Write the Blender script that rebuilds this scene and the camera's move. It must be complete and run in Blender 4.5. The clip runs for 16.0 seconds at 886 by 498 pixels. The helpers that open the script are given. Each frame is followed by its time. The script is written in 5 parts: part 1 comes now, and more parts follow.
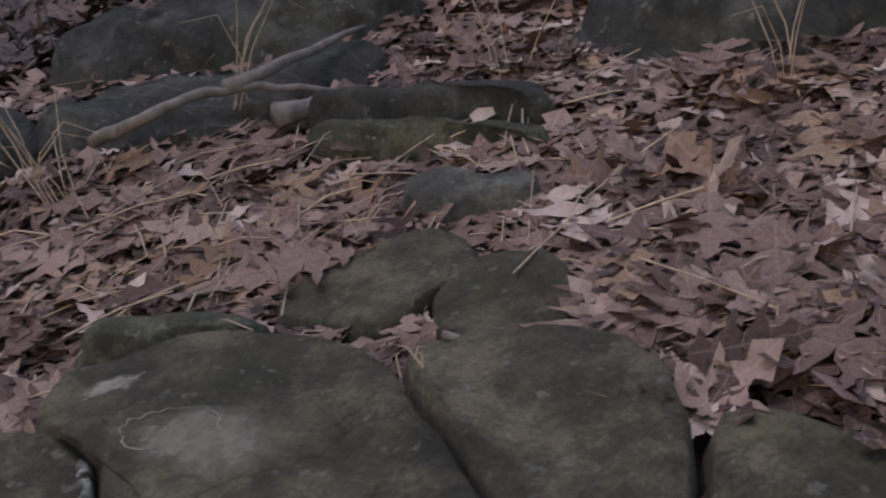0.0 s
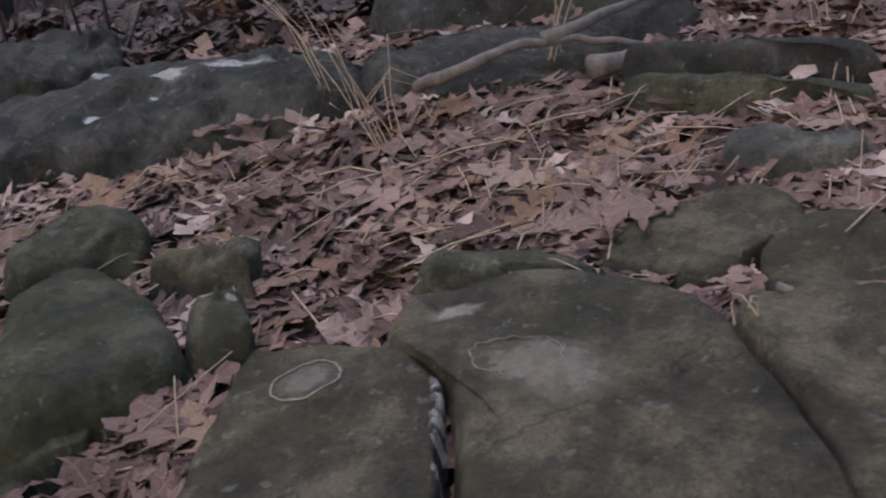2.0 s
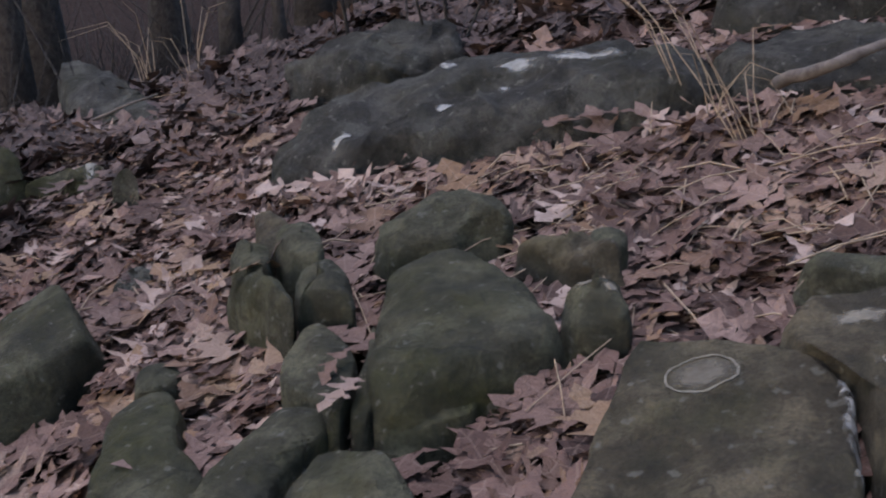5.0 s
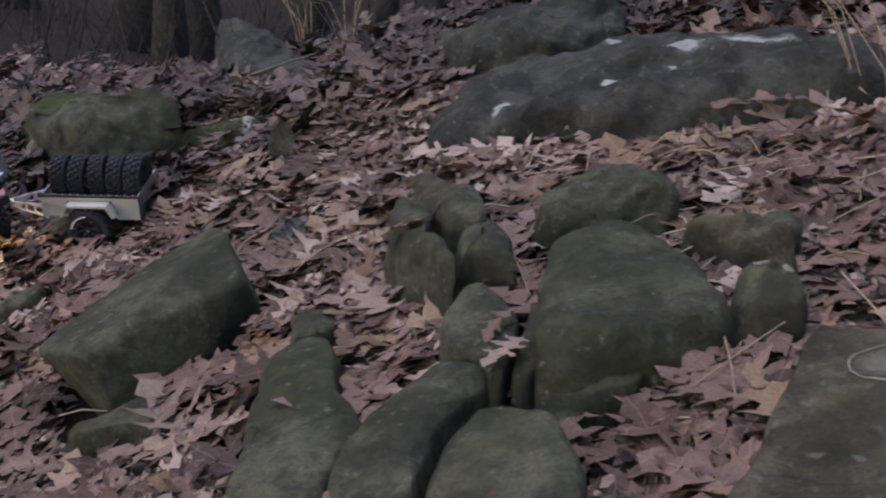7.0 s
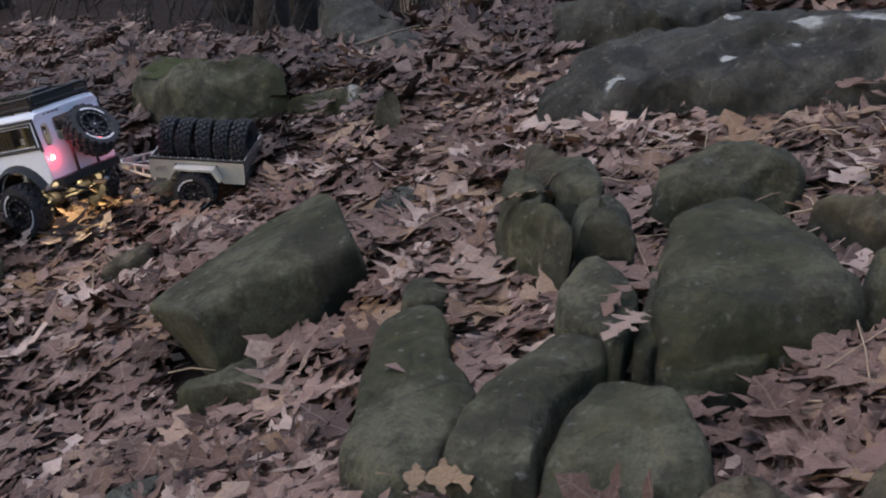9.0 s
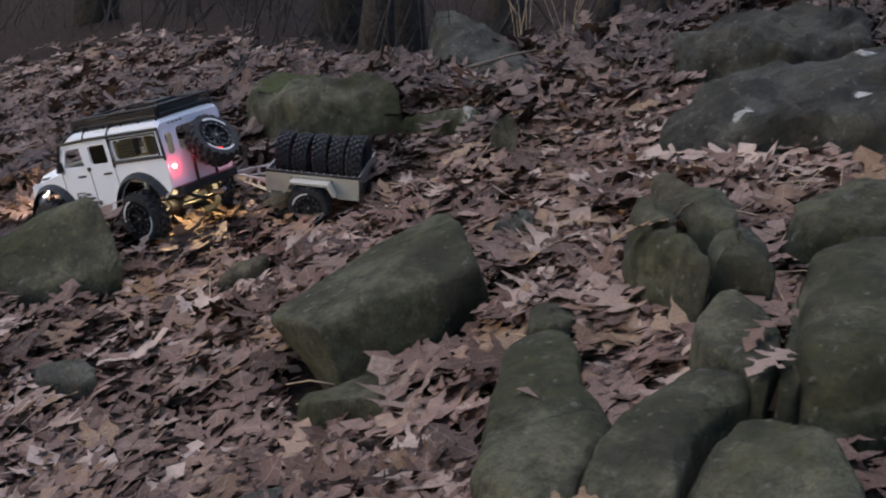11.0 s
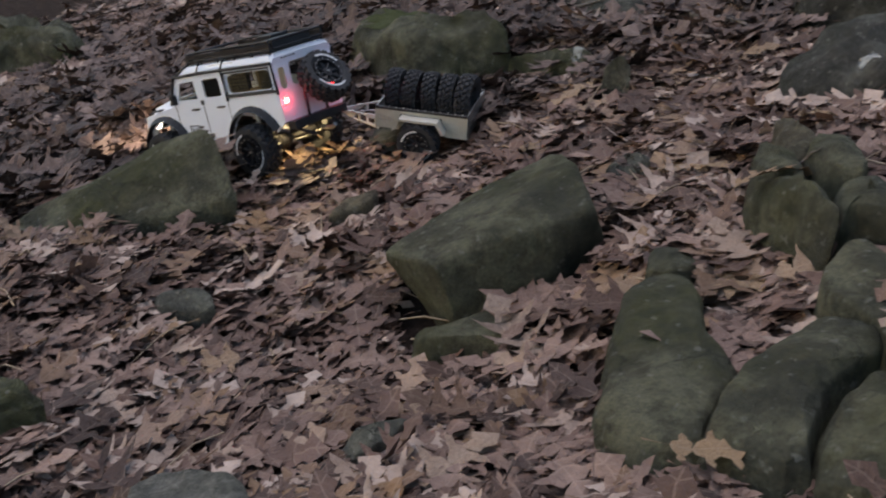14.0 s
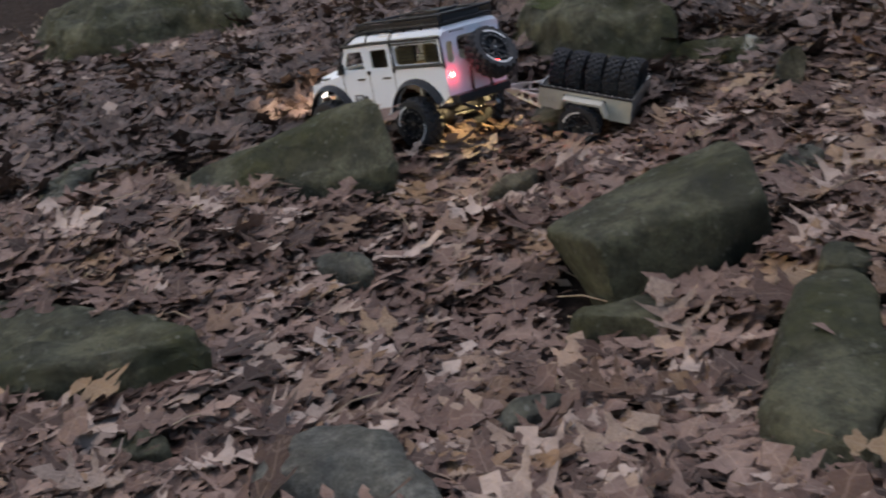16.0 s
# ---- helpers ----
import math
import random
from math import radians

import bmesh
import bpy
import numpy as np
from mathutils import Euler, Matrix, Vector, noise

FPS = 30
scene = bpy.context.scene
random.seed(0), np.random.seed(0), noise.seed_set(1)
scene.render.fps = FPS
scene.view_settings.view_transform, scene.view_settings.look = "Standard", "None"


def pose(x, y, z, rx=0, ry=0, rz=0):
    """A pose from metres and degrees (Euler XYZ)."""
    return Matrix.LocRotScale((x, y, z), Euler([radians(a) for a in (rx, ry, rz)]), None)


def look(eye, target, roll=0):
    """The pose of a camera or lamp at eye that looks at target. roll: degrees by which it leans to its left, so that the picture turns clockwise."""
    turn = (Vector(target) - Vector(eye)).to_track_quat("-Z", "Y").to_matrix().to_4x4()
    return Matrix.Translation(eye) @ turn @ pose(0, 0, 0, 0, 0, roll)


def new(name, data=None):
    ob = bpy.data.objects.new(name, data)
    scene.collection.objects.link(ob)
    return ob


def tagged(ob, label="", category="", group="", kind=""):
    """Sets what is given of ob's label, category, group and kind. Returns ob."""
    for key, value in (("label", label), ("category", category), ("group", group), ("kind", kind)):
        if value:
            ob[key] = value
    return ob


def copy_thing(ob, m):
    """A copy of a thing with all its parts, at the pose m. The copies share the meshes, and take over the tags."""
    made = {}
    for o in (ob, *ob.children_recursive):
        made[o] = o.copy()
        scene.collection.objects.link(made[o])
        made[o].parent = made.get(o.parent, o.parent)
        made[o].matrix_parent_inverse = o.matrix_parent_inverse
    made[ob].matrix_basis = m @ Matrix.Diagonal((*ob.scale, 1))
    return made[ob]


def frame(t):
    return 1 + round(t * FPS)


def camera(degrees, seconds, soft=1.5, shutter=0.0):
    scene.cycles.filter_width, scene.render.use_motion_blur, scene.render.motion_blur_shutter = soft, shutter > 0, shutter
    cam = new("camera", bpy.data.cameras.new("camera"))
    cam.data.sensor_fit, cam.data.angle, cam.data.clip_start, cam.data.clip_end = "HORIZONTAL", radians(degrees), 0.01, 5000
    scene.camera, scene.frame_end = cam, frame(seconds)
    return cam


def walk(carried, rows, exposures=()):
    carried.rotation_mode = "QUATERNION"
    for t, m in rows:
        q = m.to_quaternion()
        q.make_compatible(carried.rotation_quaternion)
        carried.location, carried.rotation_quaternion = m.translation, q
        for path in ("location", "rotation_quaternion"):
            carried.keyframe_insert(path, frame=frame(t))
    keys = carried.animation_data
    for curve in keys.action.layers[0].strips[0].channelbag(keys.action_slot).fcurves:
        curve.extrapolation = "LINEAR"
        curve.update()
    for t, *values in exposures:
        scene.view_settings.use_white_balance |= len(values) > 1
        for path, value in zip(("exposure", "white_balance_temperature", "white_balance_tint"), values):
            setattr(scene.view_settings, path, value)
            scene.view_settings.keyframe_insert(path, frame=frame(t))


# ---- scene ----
from mathutils.bvhtree import BVHTree

cam = camera(43.0, 16.0, soft=2.0, shutter=0.5)
PATH = [
    (0, (0.101, 0.124, 0.551), (-0.039, 2.066, 0.091), -1.4),
    (0.5, (0.089, 0.111, 0.542), (-0.141, 2.044, 0.083), -1.0),
    (1, (0.065, 0.089, 0.539), (-0.323, 1.976, 0.003), -0.4),
    (1.5, (0.031, 0.059, 0.547), (-0.471, 1.916, -0.001), -0.8),
    (2, (0.028, 0.051, 0.558), (-0.54, 1.894, 0.029), -1.3),
    (2.5, (0.012, 0.036, 0.564), (-0.638, 1.855, 0.045), -1.6),
    (3, (-0.021, 0.022, 0.568), (-0.772, 1.8, 0.043), -1.3),
    (3.5, (-0.05, 0.008, 0.559), (-0.873, 1.753, 0.03), -0.7),
    (4, (-0.074, -0.006, 0.563), (-0.963, 1.708, 0.043), -0.8),
    (6.5, (-0.131, -0.038, 0.54), (-1.217, 1.544, -0.024), -0.3),
    (7, (-0.155, -0.059, 0.529), (-1.296, 1.49, -0.02), 1.6),
    (7.5, (-0.173, -0.076, 0.526), (-1.366, 1.429, -0.033), 2.3),
    (8, (-0.179, -0.073, 0.516), (-1.4, 1.399, -0.069), 2.3),
    (10.5, (-0.247, -0.103, 0.503), (-1.555, 1.301, -0.061), 3.4),
    (11, (-0.258, -0.12, 0.499), (-1.608, 1.248, -0.054), 4.2),
    (11.5, (-0.261, -0.129, 0.497), (-1.618, 1.219, -0.088), 5.0),
    (12, (-0.259, -0.112, 0.489), (-1.605, 1.232, -0.13), 4.9),
    (12.5, (-0.261, -0.113, 0.489), (-1.597, 1.231, -0.152), 4.6),
    (13, (-0.256, -0.114, 0.498), (-1.6, 1.222, -0.141), 4.1),
    (13.5, (-0.271, -0.142, 0.499), (-1.644, 1.161, -0.146), 4.1),
    (14, (-0.288, -0.162, 0.495), (-1.706, 1.083, -0.169), 4.6),
    (14.5, (-0.302, -0.161, 0.482), (-1.751, 1.039, -0.197), 5.2),
    (15, (-0.302, -0.171, 0.477), (-1.776, 0.989, -0.217), 5.1),
    (15.5, (-0.292, -0.183, 0.475), (-1.786, 0.947, -0.227), 5.2),
    (16, (-0.305, -0.196, 0.473), (-1.855, 0.852, -0.232), 6.0),
]
EXPOSURES = [(0, 0.52, 6900, 25), (1.5, 0.74, 6900, 26), (4, 0.9, 6850, 27), (7, 0.87, 6900, 24), (8, 0.88, 6950, 23), (11, 0.75, 7100, 21), (13, 0.68, 7400, 18), (16, 0.64, 7400, 18)]
walk(cam, [(t, look(eye, target, roll)) for t, eye, target, roll in PATH], EXPOSURES)

# ---- world and light ----
world = bpy.data.worlds.new("dusk")
scene.world = world
world.use_nodes = True
wn, wl = world.node_tree.nodes, world.node_tree.links
sky = wn.new("ShaderNodeTexSky")
sky.sky_type, sky.sun_disc = "NISHITA", False
sky.sun_elevation, sky.sun_rotation = radians(16), radians(200)
sky.air_density, sky.dust_density, sky.ozone_density = 1.2, 0.6, 3.0
wl.new(sky.outputs[0], wn["Background"].inputs[0])
wn["Background"].inputs[1].default_value = 0.14

sun = new("sun", bpy.data.lights.new("sun", "SUN"))
sun.data.energy, sun.data.angle, sun.data.color = 1.4, radians(40), (0.86, 0.9, 1.0)
sun.matrix_world = look((-0.65, 0.2, 2.6), (0, 0, 0))
sun.location = (0, -4, 8)


# ---- materials ----
def material(name, base, rough=0.6, metal=0.0):
    m = bpy.data.materials.new(name)
    m.use_nodes = True
    b = m.node_tree.nodes["Principled BSDF"]
    b.inputs["Base Color"].default_value = (*base, 1)
    b.inputs["Roughness"].default_value = rough
    b.inputs["Metallic"].default_value = metal
    return m


def node(m, kind, **values):
    n = m.node_tree.nodes.new(kind)
    for key, value in values.items():
        n.inputs[key].default_value = value
    return n


def link(m, a, b):
    m.node_tree.links.new(a, b)


def noise_tex(m, scale, detail=6.0, rough=0.6, coords="Object"):
    c = m.node_tree.nodes.new("ShaderNodeTexCoord")
    n = node(m, "ShaderNodeTexNoise", Scale=scale, Detail=detail, Roughness=rough)
    link(m, c.outputs[coords], n.inputs["Vector"])
    return n.outputs["Fac"]


def ramp(m, fac, stops):
    r = m.node_tree.nodes.new("ShaderNodeValToRGB")
    while len(r.color_ramp.elements) < len(stops):
        r.color_ramp.elements.new(0.5)
    for e, (p, c) in zip(r.color_ramp.elements, stops):
        e.position, e.color = p, (*c, 1)
    link(m, fac, r.inputs[0])
    return r.outputs[0]


def mix(m, fac, a, b, blend="MIX"):
    n = m.node_tree.nodes.new("ShaderNodeMix")
    n.data_type, n.blend_type = "RGBA", blend
    if isinstance(fac, float):
        n.inputs[0].default_value = fac
    else:
        link(m, fac, n.inputs[0])
    link(m, a, n.inputs[6])
    link(m, b, n.inputs[7])
    return n.outputs[2]


def rgb(m, c):
    n = m.node_tree.nodes.new("ShaderNodeRGB")
    n.outputs[0].default_value = (*c, 1)
    return n.outputs[0]


def bump(m, height, strength=0.4, distance=0.004, normal=None):
    n = node(m, "ShaderNodeBump", Strength=strength, Distance=distance)
    link(m, height, n.inputs["Height"])
    if normal is not None:
        link(m, normal, n.inputs["Normal"])
    return n.outputs[0]


def bsdf(m):
    return m.node_tree.nodes["Principled BSDF"]


def make_rock(name, dark, light, moss=0.5):
    """Weathered fieldstone: mottled grey-olive, hazy pale lichen, dark stains, moss in patches, few cracks."""
    m = material(name, light, 0.85)
    big = noise_tex(m, 4.0, 6, 0.65)
    wide = noise_tex(m, 9.0, 9, 0.72)
    mid = noise_tex(m, 30.0, 10, 0.75)
    fine = noise_tex(m, 230.0, 5, 0.75)
    a = ramp(m, mid, [(0.3, dark), (0.5, tuple(0.6 * p + 0.4 * q for p, q in zip(dark, light))), (0.7, light)])
    haze = ramp(m, wide, [(0.49, (0, 0, 0)), (0.6, (0.85, 0.85, 0.85))])
    a = mix(m, haze, a, rgb(m, tuple(v * 1.6 for v in light)))
    stain = ramp(m, wide, [(0.32, (0.28, 0.28, 0.26)), (0.47, (1, 1, 1))])
    a = mix(m, 0.8, a, stain, "MULTIPLY")
    speck = ramp(m, fine, [(0.33, (0.45, 0.45, 0.45)), (0.52, (1, 1, 1)), (0.72, (1.5, 1.5, 1.45))])
    a = mix(m, 0.75, a, speck, "MULTIPLY")
    mossfac = ramp(m, big, [(0.49, (0, 0, 0)), (0.66, (moss, moss, moss))])
    a = mix(m, mossfac, a, ramp(m, mid, [(0.35, (0.017, 0.022, 0.006)), (0.68, (0.078, 0.082, 0.022))]))
    fl = ramp(m, noise_tex(m, 62.0, 2, 0.5), [(0.64, (0, 0, 0)), (0.72, (0.5, 0.5, 0.5))])
    a = mix(m, fl, a, rgb(m, (0.26, 0.26, 0.22)))
    tc = m.node_tree.nodes.new("ShaderNodeTexCoord")
    wob = node(m, "ShaderNodeTexNoise", Scale=4.0, Detail=5.0)
    link(m, tc.outputs["Object"], wob.inputs["Vector"])
    less = m.node_tree.nodes.new("ShaderNodeVectorMath")
    less.operation = "SCALE"
    less.inputs["Scale"].default_value = 0.5
    link(m, wob.outputs["Color"], less.inputs[0])
    shift = m.node_tree.nodes.new("ShaderNodeVectorMath")
    shift.operation = "ADD"
    link(m, tc.outputs["Object"], shift.inputs[0])
    link(m, less.outputs[0], shift.inputs[1])
    vor = node(m, "ShaderNodeTexVoronoi", Scale=1.7)
    vor.feature = "DISTANCE_TO_EDGE"
    link(m, shift.outputs[0], vor.inputs["Vector"])
    crack = ramp(m, vor.outputs["Distance"], [(0.0, (0.25, 0.23, 0.2)), (0.006, (1, 1, 1))])
    gate = ramp(m, big, [(0.44, (0, 0, 0)), (0.52, (0.75, 0.75, 0.75))])
    a = mix(m, gate, a, mix(m, 1.0, a, crack, "MULTIPLY"))
    link(m, a, bsdf(m).inputs["Base Color"])
    n1 = bump(m, fine, 0.4, 0.003)
    link(m, bump(m, wide, 1.0, 0.04, bump(m, mid, 1.0, 0.018, n1)), bsdf(m).inputs["Normal"])
    return m


ROCK = make_rock("fieldstone", (0.044, 0.037, 0.021), (0.138, 0.117, 0.072), 0.6)
ROCK_MOSS = make_rock("mossy_stone", (0.034, 0.037, 0.02), (0.115, 0.114, 0.07), 1.0)
ROCK_BLUE = make_rock("grey_stone", (0.048, 0.049, 0.038), (0.14, 0.139, 0.112), 0.4)
# Background stone: the wood's dimmer light is painted in as a darker tone.
ROCK_DARK = make_rock("shade_dark_stone", (0.025, 0.026, 0.022), (0.08, 0.08, 0.068), 0.35)

def make_lichen(name, dark, light, grain):
    """A crust of lichen: mottled, and broken up towards its rim so that the stone shows through."""
    m = material(name, light, 0.95)
    link(m, ramp(m, noise_tex(m, grain, 7, 0.72), [(0.32, dark), (0.68, light)]), bsdf(m).inputs["Base Color"])
    link(m, bump(m, noise_tex(m, 260.0), 0.6, 0.003), bsdf(m).inputs["Normal"])
    tc = m.node_tree.nodes.new("ShaderNodeTexCoord")
    xyz = m.node_tree.nodes.new("ShaderNodeSeparateXYZ")
    link(m, tc.outputs["UV"], xyz.inputs[0])
    total = node(m, "ShaderNodeMath")
    total.operation = "MULTIPLY_ADD"
    link(m, xyz.outputs[0], total.inputs[0])
    total.inputs[1].default_value = 0.9
    link(m, noise_tex(m, 75.0, 8, 0.75), total.inputs[2])
    link(m, ramp(m, total.outputs[0], [(0.5, (0, 0, 0)), (0.95, (0.85, 0.85, 0.85))]), bsdf(m).inputs["Alpha"])
    return m


ROCK_PALE = make_rock("pale_stone", (0.08, 0.08, 0.068), (0.21, 0.208, 0.18), 0.15)
LICHEN = make_lichen("lichen", (0.14, 0.128, 0.095), (0.27, 0.25, 0.2), 120.0)
LICHEN_WHITE = make_lichen("white_lichen", (0.2, 0.205, 0.19), (0.46, 0.47, 0.44), 40.0)
LICHEN_FAINT = make_lichen("faint_lichen", (0.09, 0.08, 0.058), (0.19, 0.172, 0.132), 70.0)
MOSS = material("moss", (0.05, 0.07, 0.015), 1.0)
c = ramp(MOSS, noise_tex(MOSS, 150.0, 6, 0.7), [(0.3, (0.02, 0.03, 0.008)), (0.7, (0.07, 0.085, 0.025))])
link(MOSS, c, bsdf(MOSS).inputs["Base Color"])
link(MOSS, bump(MOSS, noise_tex(MOSS, 400.0), 0.9, 0.006), bsdf(MOSS).inputs["Normal"])

SOIL = material("forest_soil", (0.05, 0.035, 0.026), 0.95)
c = ramp(SOIL, noise_tex(SOIL, 34.0, 10, 0.75), [(0.3, (0.014, 0.01, 0.008)), (0.52, (0.04, 0.027, 0.022)), (0.72, (0.1, 0.07, 0.057))])
link(SOIL, c, bsdf(SOIL).inputs["Base Color"])
link(SOIL, bump(SOIL, noise_tex(SOIL, 45.0, 8, 0.7), 0.9, 0.03), bsdf(SOIL).inputs["Normal"])

bsdf(SOIL).inputs["Specular IOR Level"].default_value = 0.1


def make_leaf(name, stops, spread):
    """Dry oak leaf: every leaf its own brown, veins and blotches, matt with a faint sheen."""
    m = material(name, (0.2, 0.12, 0.08), 0.62)
    g = m.node_tree.nodes.new("ShaderNodeNewGeometry")
    o = m.node_tree.nodes.new("ShaderNodeObjectInfo")
    add = m.node_tree.nodes.new("ShaderNodeMath")
    add.operation = "ADD"
    link(m, g.outputs["Random Per Island"], add.inputs[0])
    link(m, o.outputs["Random"], add.inputs[1])
    fr = m.node_tree.nodes.new("ShaderNodeMath")
    fr.operation = "FRACT"
    link(m, add.outputs[0], fr.inputs[0])
    base = ramp(m, fr.outputs[0], stops)
    blot = ramp(m, noise_tex(m, spread, 6, 0.7), [(0.32, (0.5, 0.47, 0.45)), (0.62, (1, 1, 1))])
    a = mix(m, 0.75, base, blot, "MULTIPLY")
    # veins: a midrib, and side veins that run forward from it
    tc = m.node_tree.nodes.new("ShaderNodeTexCoord")
    xyz = m.node_tree.nodes.new("ShaderNodeSeparateXYZ")
    link(m, tc.outputs["UV"], xyz.inputs[0])

    def calc(op, a, b):
        n = m.node_tree.nodes.new("ShaderNodeMath")
        n.operation = op
        for i, v in enumerate((a, b)):
            if isinstance(v, float):
                n.inputs[i].default_value = v
            else:
                link(m, v, n.inputs[i])
        return n.outputs[0]

    out = calc("ABSOLUTE", xyz.outputs[0], 0.0)
    along = calc("ADD", calc("MULTIPLY", calc("SUBTRACT", xyz.outputs[1], calc("MULTIPLY", out, 0.45)), 4.4), 10.15)
    side = calc("ABSOLUTE", calc("SUBTRACT", calc("FRACT", along, 0.0), 0.5), 0.0)
    vein = calc("MAXIMUM", calc("LESS_THAN", out, 0.011), calc("LESS_THAN", side, 0.04))
    a = mix(m, calc("MULTIPLY", vein, 0.4), a, mix(m, 0.35, a, rgb(m, (0.5, 0.38, 0.3))))
    edge = ramp(m, out, [(0.1, (1, 1, 1)), (0.42, (0.72, 0.68, 0.66))])
    a = mix(m, 0.6, a, edge, "MULTIPLY")
    link(m, a, bsdf(m).inputs["Base Color"])
    link(m, bump(m, calc("ADD", noise_tex(m, 140.0, 3), calc("MULTIPLY", vein, -0.6)), 0.45, 0.003, bump(m, noise_tex(m, 26.0, 4, 0.6), 0.6, 0.02)), bsdf(m).inputs["Normal"])
    bsdf(m).inputs["Specular IOR Level"].default_value = 0.35
    return m


LEAF = make_leaf("oak_leaf", [(0.0, (0.05, 0.026, 0.02)), (0.2, (0.09, 0.049, 0.036)), (0.42, (0.17, 0.1, 0.078)),
                              (0.6, (0.3, 0.2, 0.16)), (0.72, (0.13, 0.075, 0.06)), (0.84, (0.26, 0.155, 0.085)), (0.92, (0.42, 0.32, 0.27)), (1.0, (0.48, 0.37, 0.31))], 24.0)
# Oak leaf again, its browns darkened to stand for weak light under the trees.
LEAF_DIM = make_leaf("dim_leaf", [(0.0, (0.03, 0.019, 0.016)), (0.4, (0.08, 0.05, 0.042)), (0.75, (0.12, 0.077, 0.064)), (1.0, (0.2, 0.14, 0.12))], 20.0)
LEAF_PALE = make_leaf("pale_leaf", [(0.0, (0.2, 0.125, 0.1)), (0.4, (0.32, 0.21, 0.17)), (0.7, (0.36, 0.24, 0.14)), (1.0, (0.46, 0.34, 0.29))], 30.0)

BARK = material("bark", (0.05, 0.045, 0.04), 0.95)
c = ramp(BARK, noise_tex(BARK, 30.0, 8, 0.7), [(0.3, (0.018, 0.016, 0.015)), (0.7, (0.085, 0.075, 0.068))])
link(BARK, c, bsdf(BARK).inputs["Base Color"])
link(BARK, bump(BARK, noise_tex(BARK, 60.0), 0.9, 0.02), bsdf(BARK).inputs["Normal"])
DEADWOOD = material("deadwood", (0.14, 0.12, 0.105), 0.9)
c = ramp(DEADWOOD, noise_tex(DEADWOOD, 45.0, 8, 0.7), [(0.3, (0.07, 0.058, 0.05)), (0.7, (0.2, 0.175, 0.155))])
link(DEADWOOD, c, bsdf(DEADWOOD).inputs["Base Color"])
STRAW = material("straw", (0.38, 0.29, 0.19), 0.8)
c = ramp(STRAW, noise_tex(STRAW, 60.0, 4, 0.7), [(0.3, (0.24, 0.17, 0.11)), (0.7, (0.45, 0.35, 0.24))])
link(STRAW, c, bsdf(STRAW).inputs["Base Color"])


# ---- building helpers ----
def mesh_object(name, bm, mat, smooth=True):
    me = bpy.data.meshes.new(name)
    bm.to_mesh(me)
    bm.free()
    for p in me.polygons:
        p.use_smooth = smooth
    me.materials.append(mat)
    return new(name, me)


def part(name, bm, mat, parent, label="", smooth=False):
    ob = mesh_object(name, bm, mat, smooth)
    ob.parent = parent
    return tagged(ob, label)


def tube(bm, points, radii, sides=8, caps=True):
    """A round bar along points, with a radius at each."""
    rings = []
    pts = [Vector(p) for p in points]
    for i, p in enumerate(pts):
        way = (pts[min(i + 1, len(pts) - 1)] - pts[max(i - 1, 0)]).normalized()
        q = way.to_track_quat("Z", "Y")
        r = radii[i] if isinstance(radii, (list, tuple)) else radii
        rings.append([bm.verts.new(p + q @ Vector((r * math.cos(a), r * math.sin(a), 0))) for a in [k * 2 * math.pi / sides for k in range(sides)]])
    for a, b in zip(rings, rings[1:]):
        for k in range(sides):
            bm.faces.new((a[k], a[(k + 1) % sides], b[(k + 1) % sides], b[k]))
    if caps:
        bm.faces.new(list(reversed(rings[0])))
        bm.faces.new(rings[-1])
    return bm


SLOPE = (0.1451, 0.2697, -0.0747)
# Hollows and swells of the hillside: x, y, radius, height.
SWELLS = [(-1.45, 0.72, 0.3, -0.10), (-1.95, 0.95, 0.34, -0.05), (-1.12, 0.72, 0.2, -0.035), (-0.42, 1.13, 0.13, -0.04),
          (-2.2, 1.2, 0.3, -0.07), (-0.62, 0.86, 0.13, -0.045), (-0.2, 1.5, 0.3, -0.02), (-0.75, 1.5, 0.3, -0.03),
          (-1.6, 1.4, 0.14, -0.05), (0.45, 1.0, 0.25, 0.01), (-2.3, 0.2, 0.4, 0.05)]
# Where the tyres press into the litter.
TYRES = [(-2.282, 1.047, -0.182), (-2.324, 1.231, -0.157), (-2.564, 0.992, -0.259), (-2.607, 1.175, -0.233), (-2.081, 1.319, -0.136), (-2.193, 1.475, -0.1)]


CREST, DIP, FAR_RISE = 3.1, 0.11, 0.2


def ground_z(x, y):
    """The slope; uphill it ends in a crest, dips behind it, and rises again as a far wooded hillside."""
    far = max(0.0, math.hypot(x + 0.8, y - 1.0) - 3.0)
    k = 1.0 / (1.0 + 0.05 * far)
    z = (SLOPE[0] * x + SLOPE[1] * y) * k + SLOPE[2]
    d = math.hypot(x + 0.25, y + 0.1)
    if d > CREST:
        ux, uy = (x + 0.25) / d, (y + 0.1) / d
        w = min(1.0, max(0.0, (SLOPE[0] * ux + SLOPE[1] * uy) / 0.09))
        edge = SLOPE[0] * (ux * CREST - 0.25) + SLOPE[1] * (uy * CREST - 0.1) + SLOPE[2]
        beyond = edge - DIP * (min(d, 9.0) - CREST) + FAR_RISE * max(0.0, min(d, 60.0) - 9.0)
        z += w * w * (3 - 2 * w) * (beyond - z)
    for cx, cy, r, h in SWELLS:
        d = (x - cx) ** 2 + (y - cy) ** 2
        if d < 12 * r * r:
            z += h * math.exp(-d / (2 * r * r))
    z += 0.012 * noise.noise((x * 3.1, y * 3.1, 0.3)) + 0.03 * min(far, 4) * noise.noise((x * 0.5, y * 0.5, 4.0))
    return z - 0.027


